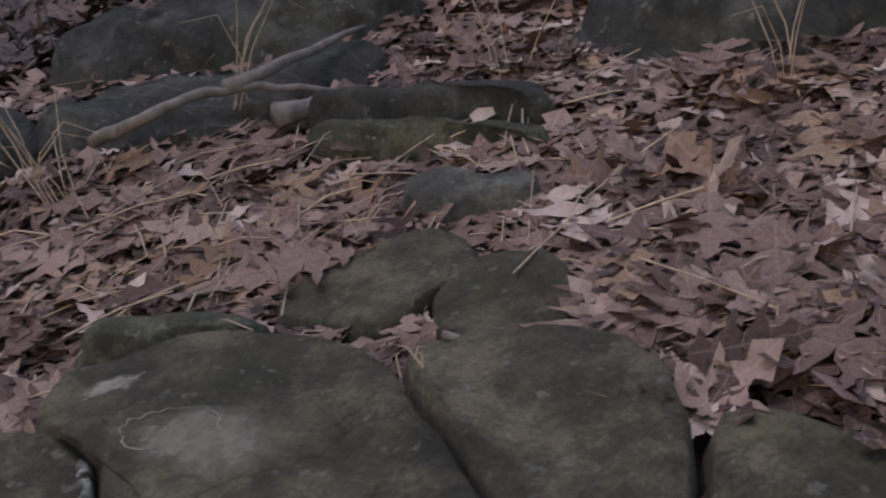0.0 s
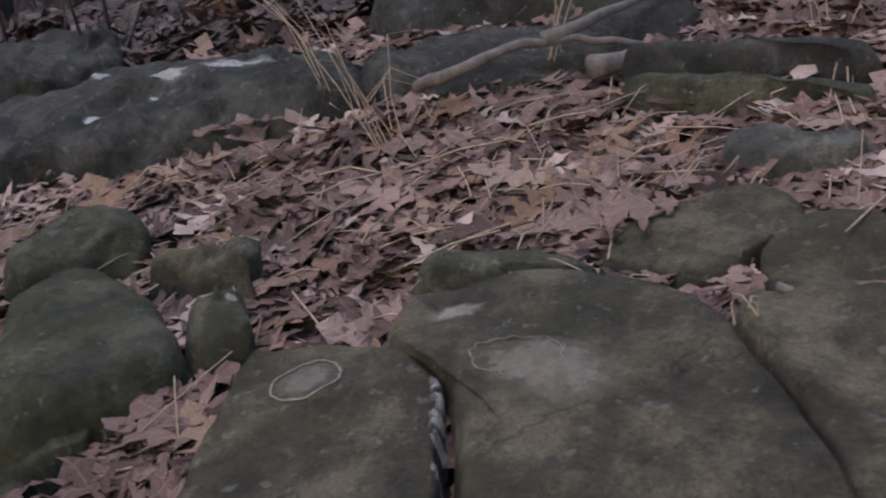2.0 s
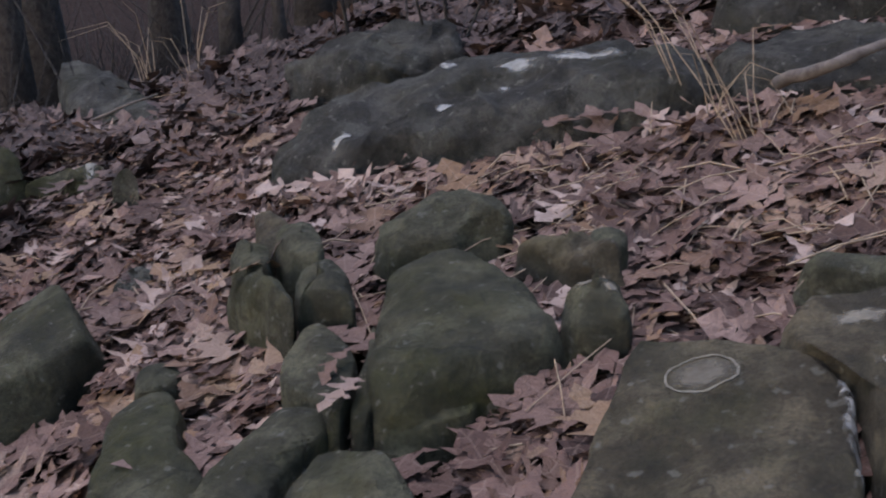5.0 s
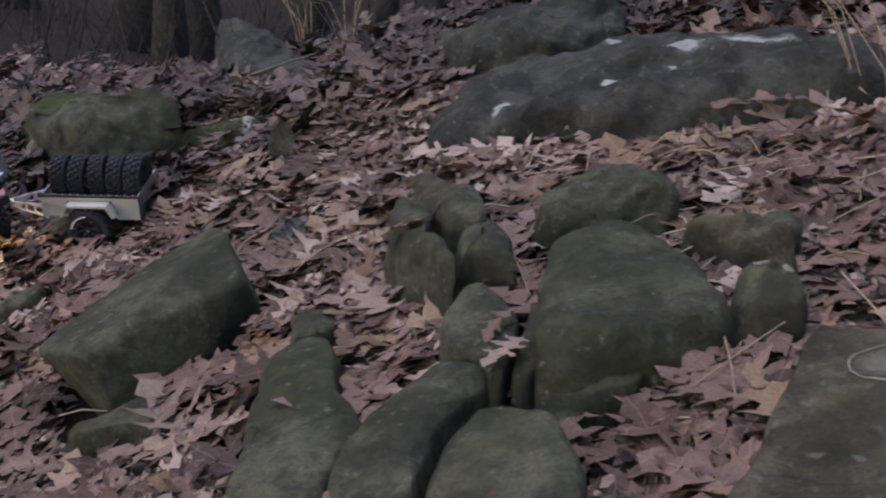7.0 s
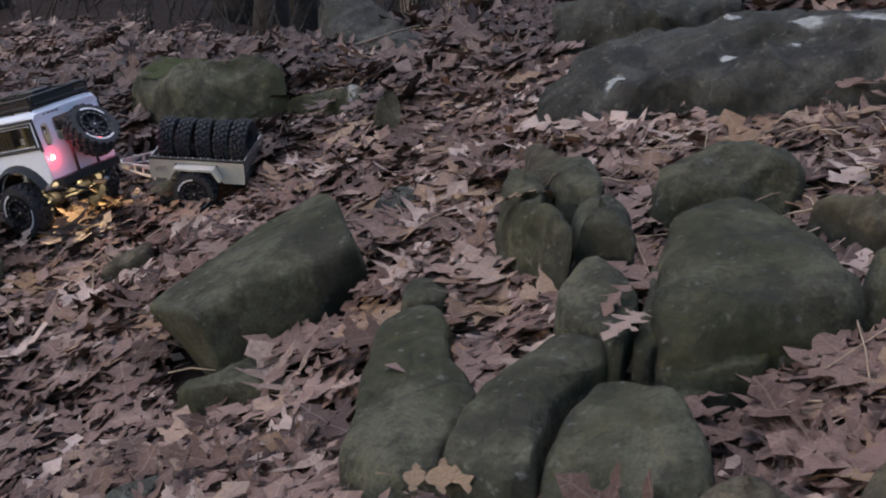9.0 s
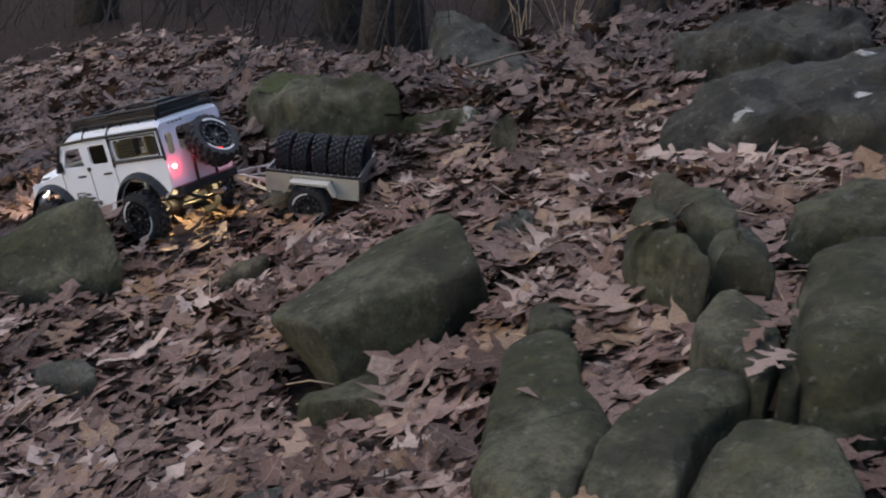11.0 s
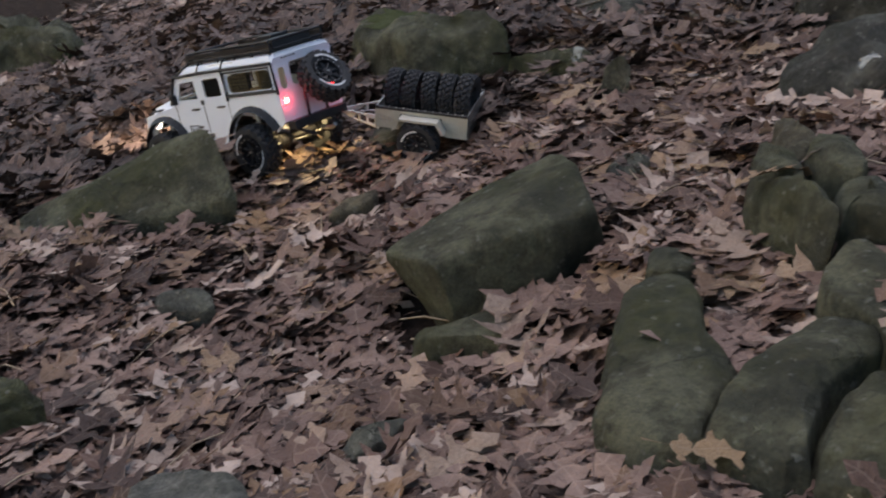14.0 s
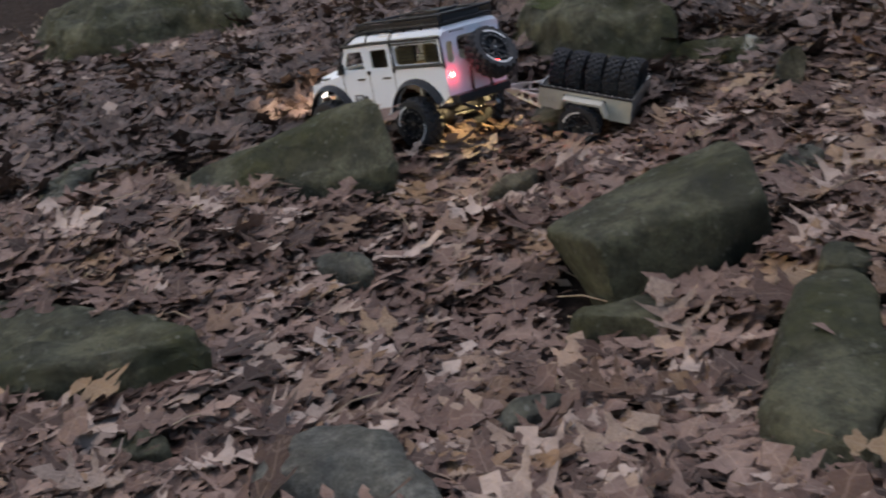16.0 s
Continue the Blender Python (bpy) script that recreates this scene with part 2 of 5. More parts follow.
for _ in range(8):
    for tx, ty, tz in TYRES:
        SWELLS.append((tx, ty, 0.15, 0.6 * (tz - 0.012 - ground_z(tx, ty))))
merged = {}
for tx, ty, r, h in SWELLS:
    merged[tx, ty, r] = merged.get((tx, ty, r), 0.0) + h
SWELLS = [(*key, h) for key, h in merged.items()]


# ---- ground: one sheet, fine near the rocks and coarse out to the horizon ----
def axis_steps(near0, near1, step, far, growth=1.35):
    out = list(np.arange(near0, near1 + 1e-6, step))
    s, v = step, near1
    while v < far:
        s *= growth
        v += s
        out.append(v)
    s, v, low = step, near0, []
    while v > -far:
        s *= growth
        v -= s
        low.append(v)
    return list(reversed(low)) + out


xs, ys = axis_steps(-4.0, 1.2, 0.04, 400), axis_steps(-0.8, 4.0, 0.04, 400)
gv = [(x, y, ground_z(x, y)) for y in ys for x in xs]
nx = len(xs)
gf = [(j * nx + i, j * nx + i + 1, (j + 1) * nx + i + 1, (j + 1) * nx + i) for j in range(len(ys) - 1) for i in range(nx - 1)]
gm = bpy.data.meshes.new("ground")
gm.from_pydata(gv, [], gf)
gm.polygons.foreach_set("use_smooth", [True] * len(gf))
gm.materials.append(SOIL)
ground = tagged(new("ground", gm), "brown forest soil under fallen leaves on a slope", "ground", kind="structure")

# ---- rocks ----
FOOTPRINTS, SURFACES, TREES = [], [], {}
rnd_rock = random.Random(3)


def inside(x, y, poly):
    hit, n = False, len(poly)
    for i in range(n):
        (x0, y0), (x1, y1) = poly[i], poly[i - 1]
        if (y0 > y) != (y1 > y) and x < (x1 - x0) * (y - y0) / (y1 - y0) + x0:
            hit = not hit
    return hit


def round_outline(poly, times):
    for _ in range(times):
        out = []
        for i in range(len(poly)):
            a, b = poly[i], poly[(i + 1) % len(poly)]
            out += [(a[0] * 0.75 + b[0] * 0.25, a[1] * 0.75 + b[1] * 0.25), (a[0] * 0.25 + b[0] * 0.75, a[1] * 0.25 + b[1] * 0.75)]
        poly = out
    return poly


def even_outline(poly, count):
    p = np.array(poly + [poly[0]])
    d = np.r_[0, np.cumsum(np.hypot(*np.diff(p, axis=0).T))]
    s = np.linspace(0, d[-1], count, endpoint=False)
    return list(zip(np.interp(s, d, p[:, 0]), np.interp(s, d, p[:, 1])))


def rock(footprint, height, label, mat=None, dome=0.3, lean=(0.0, 0.0), soft=2, rough=0.012, edge=0.12, flare=1.06, seed=0, name="rock", group="", grow=1.06):
    """A fieldstone: its outline on the ground, its height over the slope, how domed its top and how broad its worn edge is."""
    mat = mat or ROCK
    outline = even_outline(round_outline(footprint, soft), 84)
    cx, cy = (sum(v) / len(outline) for v in zip(*outline))
    outline = [(cx + (x - cx) * grow, cy + (y - cy) * grow) for x, y in outline]
    low, high = [min(v) for v in zip(*outline)], [max(v) for v in zip(*outline)]
    FOOTPRINTS.append((low[0], high[0], low[1], high[1], outline))
    sunk = ground_z(cx, cy) + 0.012 - (SLOPE[0] * cx + SLOPE[1] * cy)
    steps = [(flare + 0.04, -0.22), (flare, 0.0), (1.0, 0.45), (1 - edge * 0.3, 0.75), (1 - edge * 0.7, 0.92), (1 - edge * 1.3, 1.0),
             (0.7 - edge * 0.4, 1.0 + dome * 0.35), (0.5, 1.0 + dome * 0.65), (0.3, 1.0 + dome * 0.88), (0.14, 1.0 + dome * 0.97)]
    fine = []
    for (s0, u0), (s1, u1) in zip(steps, steps[1:]):
        fine += [(s0, u0)] if u0 < 0 else [(s0, u0), ((s0 + s1) / 2, (u0 + u1) / 2)]
    steps = fine + steps[-1:]
    bm = bmesh.new()
    rings = []
    for s, up in steps:
        ring = []
        for x, y in outline:
            px, py = cx + (x - cx) * s, cy + (y - cy) * s
            base = SLOPE[0] * px + SLOPE[1] * py + sunk
            z = base + height * up + (lean[0] * (px - cx) + lean[1] * (py - cy)) * min(1.0, max(up, 0.0) * 1.1)
            if up < 0:
                z = base - 0.18
            p = Vector((px, py, z))
            if up > 0:
                z -= rough * 1.6 * (abs(noise.noise((px * 6.0 + seed, py * 6.0, seed * 2.0))) + 0.6 * abs(noise.noise((px * 15.0, py * 15.0 + seed, seed * 1.3))))
                p.z = z
            n = noise.noise_vector(p * 4.5 + Vector((0, seed * 3.1, 0))) * rough * 1.1 + noise.noise_vector(p * 11.0 + Vector((seed * 7.3, 0, 0))) * rough * 0.8 + noise.noise_vector(p * 30.0) * rough * 0.4
            ring.append(bm.verts.new(p + n))
        rings.append(ring)
    for a, b in zip(rings, rings[1:]):
        for k in range(len(a)):
            k2 = (k + 1) % len(a)
            bm.faces.new((a[k], a[k2], b[k2], b[k]))
    top = SLOPE[0] * cx + SLOPE[1] * cy + sunk + height * (1 + dome)
    tip = bm.verts.new((cx, cy, top))
    for k in range(len(rings[-1])):
        bm.faces.new((rings[-1][k], rings[-1][(k + 1) % len(rings[-1])], tip))
    bmesh.ops.recalc_face_normals(bm, faces=bm.faces[:])
    SURFACES.append(BVHTree.FromBMesh(bm))
    ob = mesh_object(name, bm, mat)
    TREES[ob.name] = SURFACES[-1]
    return tagged(ob, label, "rock", group)


def slab(corners, label, mat, seed=0, rough=0.006, bevel=0.009):
    """An angular block: the solid between its corners, its edges worn and its faces uneven."""
    bm = bmesh.new()
    for p in corners:
        bm.verts.new(p)
    hull = bmesh.ops.convex_hull(bm, input=bm.verts[:])
    bmesh.ops.delete(bm, geom=[g for g in hull["geom_interior"] if isinstance(g, bmesh.types.BMVert)], context="VERTS")
    bmesh.ops.dissolve_limit(bm, angle_limit=radians(8), verts=bm.verts[:], edges=bm.edges[:])
    bmesh.ops.bevel(bm, geom=bm.edges[:], offset=bevel, segments=3, affect="EDGES", profile=0.5, clamp_overlap=True)
    bmesh.ops.triangulate(bm, faces=bm.faces[:])
    for _ in range(5):
        long = [e for e in bm.edges if e.calc_length() > 0.022]
        if not long:
            break
        bmesh.ops.subdivide_edges(bm, edges=long, cuts=1)
        bmesh.ops.triangulate(bm, faces=bm.faces[:])
    shift = Vector((seed * 7.3, seed * 3.1, 0))
    for v in bm.verts:
        v.co += noise.noise_vector(v.co * 5 + shift) * rough * 1.4 + noise.noise_vector(v.co * 17 + shift) * rough * 0.7 + noise.noise_vector(v.co * 45) * rough * 0.35
    bmesh.ops.recalc_face_normals(bm, faces=bm.faces[:])
    SURFACES.append(BVHTree.FromBMesh(bm))
    cx, cy = (sum(p[i] for p in corners) / len(corners) for i in (0, 1))
    outline = sorted(((p[0], p[1]) for p in corners), key=lambda p: math.atan2(p[1] - cy, p[0] - cx))
    FOOTPRINTS.append((min(p[0] for p in outline), max(p[0] for p in outline), min(p[1] for p in outline), max(p[1] for p in outline), outline))
    ob = mesh_object("rock", bm, mat)
    TREES[ob.name] = SURFACES[-1]
    ob.data.set_sharp_from_angle(angle=radians(22))
    return tagged(ob, label, "rock")


def surface_z(x, y, rocks=True):
    """The height of the ground or of the rock that lies on it."""
    z = ground_z(x, y)
    if rocks:
        for tree in SURFACES:
            hit = tree.ray_cast(Vector((x, y, 3.0)), Vector((0, 0, -1)))[0]
            if hit is not None:
                z = max(z, hit.z)
    return z


def crust(rock_ob, name, mat, cx, cy, rx, ry, turn=0.0, inner=0.0, ragged=0.15, lift=0.0022, label=""):
    """A thin growth of lichen or moss that follows the stone under it and thins out to its rim; with inner, a ring."""
    bm = bmesh.new()
    rim = bm.loops.layers.uv.new("rim")
    n, rows = 72, 8
    rings = []
    tree = TREES[rock_ob.name]
    hit = tree.ray_cast(Vector((cx, cy, 3.0)), Vector((0, 0, -1)))[0]
    floor = hit.z if hit is not None else surface_z(cx, cy)
    for j in range(rows + 1):
        s = inner + (1 - inner) * j / rows
        ring = []
        for k in range(n):
            a = 2 * math.pi * k / n
            r = s * (1 + ragged * (0.5 * noise.noise((math.cos(a) * 1.3 + cx * 9, math.sin(a) * 1.3 + cy * 9, 1.0)) + 0.4 * noise.noise((math.cos(a) * 4 + cx * 9, math.sin(a) * 4, 2.0)) + 0.2 * noise.noise((math.cos(a) * 12, math.sin(a) * 12, 5.0 + cx))))
            u, v = rx * r * math.cos(a), ry * r * math.sin(a)
            x, y = cx + u * math.cos(turn) - v * math.sin(turn), cy + u * math.sin(turn) + v * math.cos(turn)
            hit = tree.ray_cast(Vector((x, y, 3.0)), Vector((0, 0, -1)))[0]
            z = max(hit.z, floor - 0.03) if hit is not None else floor - 0.03
            ring.append(bm.verts.new((x, y, z + (lift if j < rows else 0.0))))
        rings.append(ring)
    for j in range(rows):
        deep = [1 - abs(2 * i / rows - 1) if inner else 1 - i / rows for i in (j, j + 1, j + 1, j)]
        for k in range(n):
            k2 = (k + 1) % n
            f = bm.faces.new((rings[j][k], rings[j + 1][k], rings[j + 1][k2], rings[j][k2]))
            for loop, d in zip(f.loops, deep):
                loop[rim].uv = (d, k / n)
    if inner == 0.0:
        bmesh.ops.remove_doubles(bm, verts=rings[0], dist=0.0001)
    return part(name, bm, mat, rock_ob, label, True)


G1 = "bedrock plates of the ledge"
ring_rock = rock([(-0.495, 1.03), (-0.44, 1.05), (-0.34, 1.03), (-0.275, 0.985), (-0.245, 0.9), (-0.2, 0.72), (-0.185, 0.5), (-0.45, 0.45), (-0.46, 0.75), (-0.475, 0.95)],
                 0.04, "flat grey-green bedrock plate with a round lichen ring", dome=0.07, soft=1, edge=0.045, flare=1.02, grow=1.075, rough=0.009, group=G1, seed=1)
patch_rock = rock([(-0.335, 1.09), (-0.27, 1.125), (-0.19, 1.15), (-0.12, 1.13), (-0.03, 1.07), (0.0, 1.0), (0.055, 0.9), (0.095, 0.77), (0.13, 0.5), (-0.165, 0.5), (-0.18, 0.77), (-0.225, 0.93), (-0.255, 0.985), (-0.32, 1.01)],
                  0.045, "broad grey-green bedrock plate with pale lichen patches", dome=0.07, soft=1, edge=0.045, flare=1.02, grow=1.075, rough=0.009, group=G1, seed=2)
seam_rock = rock([(0.0, 1.075), (0.08, 1.065), (0.18, 1.05), (0.225, 0.95), (0.21, 0.8), (0.24, 0.5), (0.15, 0.5), (0.115, 0.77), (0.075, 0.9), (0.02, 1.0)],
                 0.04, "grey-green bedrock plate beside a mossy seam", dome=0.07, soft=1, edge=0.045, flare=1.02, grow=1.075, rough=0.009, group=G1, seed=3)
corner_rock = rock([(0.245, 0.94), (0.3, 0.94), (0.4, 0.85), (0.42, 0.5), (0.26, 0.5), (0.235, 0.8)], 0.022, "grey bedrock plate sunk among leaves", dome=0.07, soft=1, edge=0.045, flare=1.02, grow=1.075, rough=0.009, group=G1, seed=4)
wheel_slab = rock([(-0.373, 1.242), (-0.344, 1.260), (-0.268, 1.252), (-0.207, 1.237), (-0.166, 1.220), (-0.143, 1.188), (-0.200, 1.204), (-0.258, 1.212), (-0.311, 1.213), (-0.360, 1.219)],
    0.05, "mossy edge of a stone slab behind another", ROCK_MOSS, dome=0.08, soft=1, edge=0.1, rough=0.008, flare=1.03, group=G1, grow=1.03, seed=5)
slab_right = rock([(-0.161, 1.228), (-0.121, 1.289), (-0.033, 1.331), (0.027, 1.333), (0.059, 1.273), (0.029, 1.241), (-0.002, 1.196), (-0.033, 1.164), (-0.085, 1.181), (-0.133, 1.198)],
    0.034, "smooth brown-grey stone slab on the slope", ROCK, dome=0.08, soft=1, edge=0.06, rough=0.008, flare=1.03, group=G1, grow=1.03, seed=6)
upper_slab = rock([(-0.044, 1.452), (-0.039, 1.476), (0.023, 1.472), (0.121, 1.440), (0.121, 1.384), (0.015, 1.400), (-0.036, 1.428)],
    0.05, "dark smooth stone slab above the ledge", ROCK_BLUE, dome=0.1, soft=1, edge=0.12, rough=0.008, flare=1.03, grow=1.03, seed=7)
back_plate = rock([(-0.194, 1.689), (-0.126, 1.636), (0.066, 1.579), (0.136, 1.516), (0.141, 1.554), (-0.050, 1.638), (-0.185, 1.692)],
    0.05, "long flat stone with a mossy edge", ROCK_MOSS, dome=0.1, soft=1, edge=0.12, rough=0.008, flare=1.03, grow=1.03, seed=9)
back_plate2 = rock([(-0.193, 1.737), (-0.063, 1.682), (0.065, 1.646), (0.138, 1.590), (0.145, 1.635), (-0.054, 1.699), (-0.208, 1.762)],
    0.07, "long flat grey stone lying behind another", ROCK_DARK, dome=0.1, soft=1, edge=0.12, rough=0.008, flare=1.03, grow=1.03, seed=10)

boulder = rock([(-0.844, 1.246), (-0.889, 1.214), (-0.888, 1.170), (-0.852, 1.103), (-0.795, 1.022), (-0.747, 0.935), (-0.709, 0.921), (-0.674, 0.956), (-0.653, 1.006), (-0.622, 1.035), (-0.605, 1.069), (-0.608, 1.093), (-0.633, 1.115), (-0.698, 1.185), (-0.777, 1.237)],
    0.070, "broad grey-green boulder with a mossy foot", ROCK_MOSS, dome=0.15, soft=1, edge=0.10, rough=0.013, flare=1.05, grow=1.05, seed=11)
cap_rock = rock([(-0.746, 1.263), (-0.719, 1.298), (-0.655, 1.290), (-0.609, 1.274), (-0.582, 1.253), (-0.611, 1.241), (-0.653, 1.222), (-0.694, 1.247)],
    0.065, "small rounded grey stone among leaves", ROCK, dome=0.15, soft=1, edge=0.15, rough=0.013, flare=1.05, grow=1.05, seed=12)
ball_rock = rock([(-0.620, 1.143), (-0.606, 1.153), (-0.588, 1.173), (-0.563, 1.178), (-0.539, 1.154), (-0.525, 1.112), (-0.545, 1.097), (-0.575, 1.092), (-0.602, 1.106)],
    0.088, "small round stone with pale lichen dots", ROCK_MOSS, dome=0.18, soft=1, edge=0.19, rough=0.013, flare=1.05, grow=1.05, seed=13)
long_rock = rock([(-0.977, 1.274), (-1.002, 1.326), (-0.996, 1.386), (-0.956, 1.417), (-0.881, 1.417), (-0.819, 1.382), (-0.793, 1.341), (-0.839, 1.325), (-0.858, 1.280), (-0.909, 1.263), (-0.932, 1.249)],
    0.084, "oblong grey stone rounded along its top", ROCK_MOSS, dome=0.13, soft=1, edge=0.15, rough=0.013, flare=1.05, grow=1.05, seed=14)
lobe_left = rock([(-1.143, 1.159), (-1.108, 1.172), (-1.050, 1.150), (-0.994, 1.088), (-0.964, 1.054), (-1.025, 1.094), (-1.081, 1.115), (-1.145, 1.156)],
    0.100, "mossy lump of a split stone", ROCK_MOSS, dome=0.13, soft=1, edge=0.15, rough=0.013, flare=1.05, grow=1.2, seed=15)
lobe_right = rock([(-1.022, 1.135), (-1.005, 1.179), (-0.948, 1.157), (-0.906, 1.117), (-0.900, 1.102), (-0.942, 1.095), (-0.969, 1.095), (-0.973, 1.073)],
    0.100, "mossy lump of a split stone", ROCK_MOSS, dome=0.12, soft=1, edge=0.15, rough=0.013, flare=1.05, grow=1.2, seed=16)
lobe_top = rock([(-1.279, 1.383), (-1.221, 1.375), (-1.152, 1.317), (-1.148, 1.272), (-1.191, 1.285)],
    0.074, "low cracked grey stone", ROCK, dome=0.12, soft=1, edge=0.12, rough=0.013, flare=1.05, grow=1.15, seed=17)
wedge_rock = rock([(-0.923, 1.083), (-0.888, 1.067), (-0.830, 1.020), (-0.796, 0.950), (-0.772, 0.885), (-0.836, 0.935), (-0.889, 0.947), (-0.926, 0.994), (-0.944, 1.057), (-0.938, 1.078)],
    0.062, "wedge of grey stone pointing into a gap", ROCK_MOSS, dome=0.06, soft=1, edge=0.07, rough=0.007, flare=1.05, grow=1.05, seed=18)
long_low = rock([(-0.886, 0.901), (-0.876, 0.932), (-0.845, 0.938), (-0.800, 0.917), (-0.785, 0.893), (-0.796, 0.864), (-0.795, 0.810), (-0.775, 0.753), (-0.738, 0.691), (-0.832, 0.674), (-0.876, 0.744), (-0.894, 0.804), (-0.886, 0.849)],
    0.058, "long rounded stone ridge with a crack beside it", ROCK_MOSS, dome=0.14, soft=1, edge=0.12, rough=0.010, flare=1.05, grow=1.05, seed=19)
near_hump = rock([(-0.788, 0.855), (-0.767, 0.872), (-0.731, 0.868), (-0.699, 0.867), (-0.659, 0.839), (-0.635, 0.817), (-0.590, 0.751), (-0.713, 0.671), (-0.761, 0.742), (-0.784, 0.801)],
    0.064, "smooth humped grey stone", ROCK_MOSS, dome=0.14, soft=1, edge=0.12, rough=0.010, flare=1.05, grow=1.05, seed=20)
column_top = rock([(-1.194, 1.004), (-1.209, 1.030), (-1.202, 1.045), (-1.169, 1.047), (-1.139, 1.036), (-1.118, 1.009), (-1.138, 0.987), (-1.169, 0.973)],
    0.046, "small grey stone at the head of a longer one", ROCK_MOSS, dome=0.12, soft=1, edge=0.12, rough=0.007, flare=1.05, grow=1.05, seed=21)
column = rock([(-1.169, 0.956), (-1.152, 0.987), (-1.114, 0.988), (-1.060, 0.947), (-0.991, 0.874), (-0.949, 0.853), (-0.904, 0.823), (-0.899, 0.784), (-0.885, 0.743), (-0.845, 0.683), (-0.950, 0.660), (-1.023, 0.747), (-1.112, 0.851), (-1.170, 0.928)],
    0.058, "long smooth grey-green stone", ROCK_MOSS, dome=0.14, soft=1, edge=0.12, rough=0.010, flare=1.05, grow=1.05, seed=22)
foot_rock = rock([(-0.749, 0.940), (-0.693, 0.941), (-0.651, 0.989), (-0.640, 0.970), (-0.653, 0.946), (-0.699, 0.918), (-0.733, 0.916)],
    0.043, "stone ledge under a boulder", ROCK_MOSS, dome=0.12, soft=1, edge=0.09, rough=0.007, flare=1.05, grow=1.05, seed=23)
small_round = rock([(-0.6, 0.76), (-0.575, 0.795), (-0.53, 0.79), (-0.51, 0.74), (-0.53, 0.7), (-0.58, 0.71)], 0.04, "small rounded stone among oak leaves", dome=0.4, soft=2, edge=0.3, seed=24)
slab_foot = rock([(-1.414, 0.787), (-1.398, 0.844), (-1.359, 0.914), (-1.308, 0.890), (-1.278, 0.859), (-1.326, 0.826), (-1.383, 0.778)],
    0.047, "flat grey stone half under leaves", ROCK_MOSS, dome=0.09, soft=1, edge=0.06, rough=0.007, flare=1.05, grow=1.05, seed=26)
tilted_slab = slab([(-1.600, 1.225, 0.032), (-1.438, 1.119, 0.052), (-1.344, 1.060, 0.012), (-1.455, 0.829, -0.069), (-1.595, 0.855, -0.101), (-1.426, 0.879, -0.128), (-1.358, 1.014, -0.072), (-1.720, 1.150, -0.150), (-1.600, 1.250, -0.100), (-1.360, 1.130, -0.100), (-1.600, 0.990, -0.240), (-1.380, 0.900, -0.250)],
    "tilted angular grey slab with a sharp ridge", ROCK_MOSS, seed=25)
left_slab = slab([(-2.231, 0.910, -0.053), (-2.383, 0.877, -0.114), (-2.444, 0.728, -0.208), (-2.490, 0.594, -0.286), (-2.387, 0.561, -0.330), (-2.348, 0.604, -0.332), (-2.200, 0.764, -0.268), (-2.169, 0.858, -0.228), (-2.126, 0.896, -0.192), (-2.092, 0.893, -0.149), (-2.187, 0.916, -0.115), (-2.274, 0.935, -0.153), (-2.533, 0.618, -0.406), (-2.119, 0.908, -0.269), (-2.387, 0.561, -0.430), (-2.200, 0.764, -0.368)],
    "large tilted grey slab half buried in leaves", ROCK_MOSS, seed=27)
sliver = rock([(-1.953, 0.988), (-1.980, 1.069), (-1.964, 1.115), (-1.916, 1.089), (-1.918, 1.027)],
    0.041, "narrow grey stone showing between leaves", ROCK, dome=0.12, soft=1, edge=0.12, rough=0.013, flare=1.05, grow=1.05, seed=28)
chunk = rock([(-1.528, 1.284), (-1.516, 1.330), (-1.451, 1.309), (-1.449, 1.298), (-1.502, 1.281)],
    0.036, "flat grey stone among leaves", ROCK_BLUE, dome=0.12, soft=1, edge=0.12, rough=0.013, flare=1.05, grow=1.05, seed=29)
chunk2 = rock([(-2.596, 1.261), (-2.567, 1.306), (-2.413, 1.332), (-2.344, 1.316), (-2.403, 1.264), (-2.548, 1.248)],
    0.042, "flat grey stone among leaves", ROCK, dome=0.15, soft=1, edge=0.12, rough=0.013, flare=1.05, grow=1.05, seed=30)
moss_boulder = rock([(-2.766, 1.615), (-2.767, 1.647), (-2.697, 1.697), (-2.427, 1.705), (-2.262, 1.683), (-2.218, 1.684), (-2.209, 1.663), (-2.274, 1.606), (-2.373, 1.531), (-2.561, 1.550), (-2.740, 1.607)],
    0.133, "large mossy boulder with a flat shoulder", ROCK_MOSS, dome=0.12, soft=1, edge=0.10, rough=0.025, flare=1.05, grow=1.05, seed=31)
beside_rock = rock([(-2.187, 1.657), (-2.096, 1.703), (-1.947, 1.696), (-1.940, 1.692), (-2.160, 1.660)],
    0.059, "low mossy stone beside a boulder", ROCK_MOSS, dome=0.15, soft=1, edge=0.12, rough=0.013, flare=1.05, grow=1.05, seed=32)
grey_stone = rock([(-1.881, 0.607), (-1.888, 0.627), (-1.863, 0.661), (-1.792, 0.675), (-1.736, 0.650), (-1.825, 0.591)],
    0.047, "small blue-grey stone among leaves", ROCK_BLUE, dome=0.18, soft=1, edge=0.12, rough=0.007, flare=1.05, grow=1.05, seed=33)
grey_stone2 = rock([(-1.260, 0.550), (-1.266, 0.586), (-1.255, 0.620), (-1.230, 0.636), (-1.220, 0.620), (-1.218, 0.554)],
    0.036, "small grey stone showing between leaves", ROCK_BLUE, dome=0.18, soft=1, edge=0.12, rough=0.013, flare=1.05, grow=1.05, seed=34)
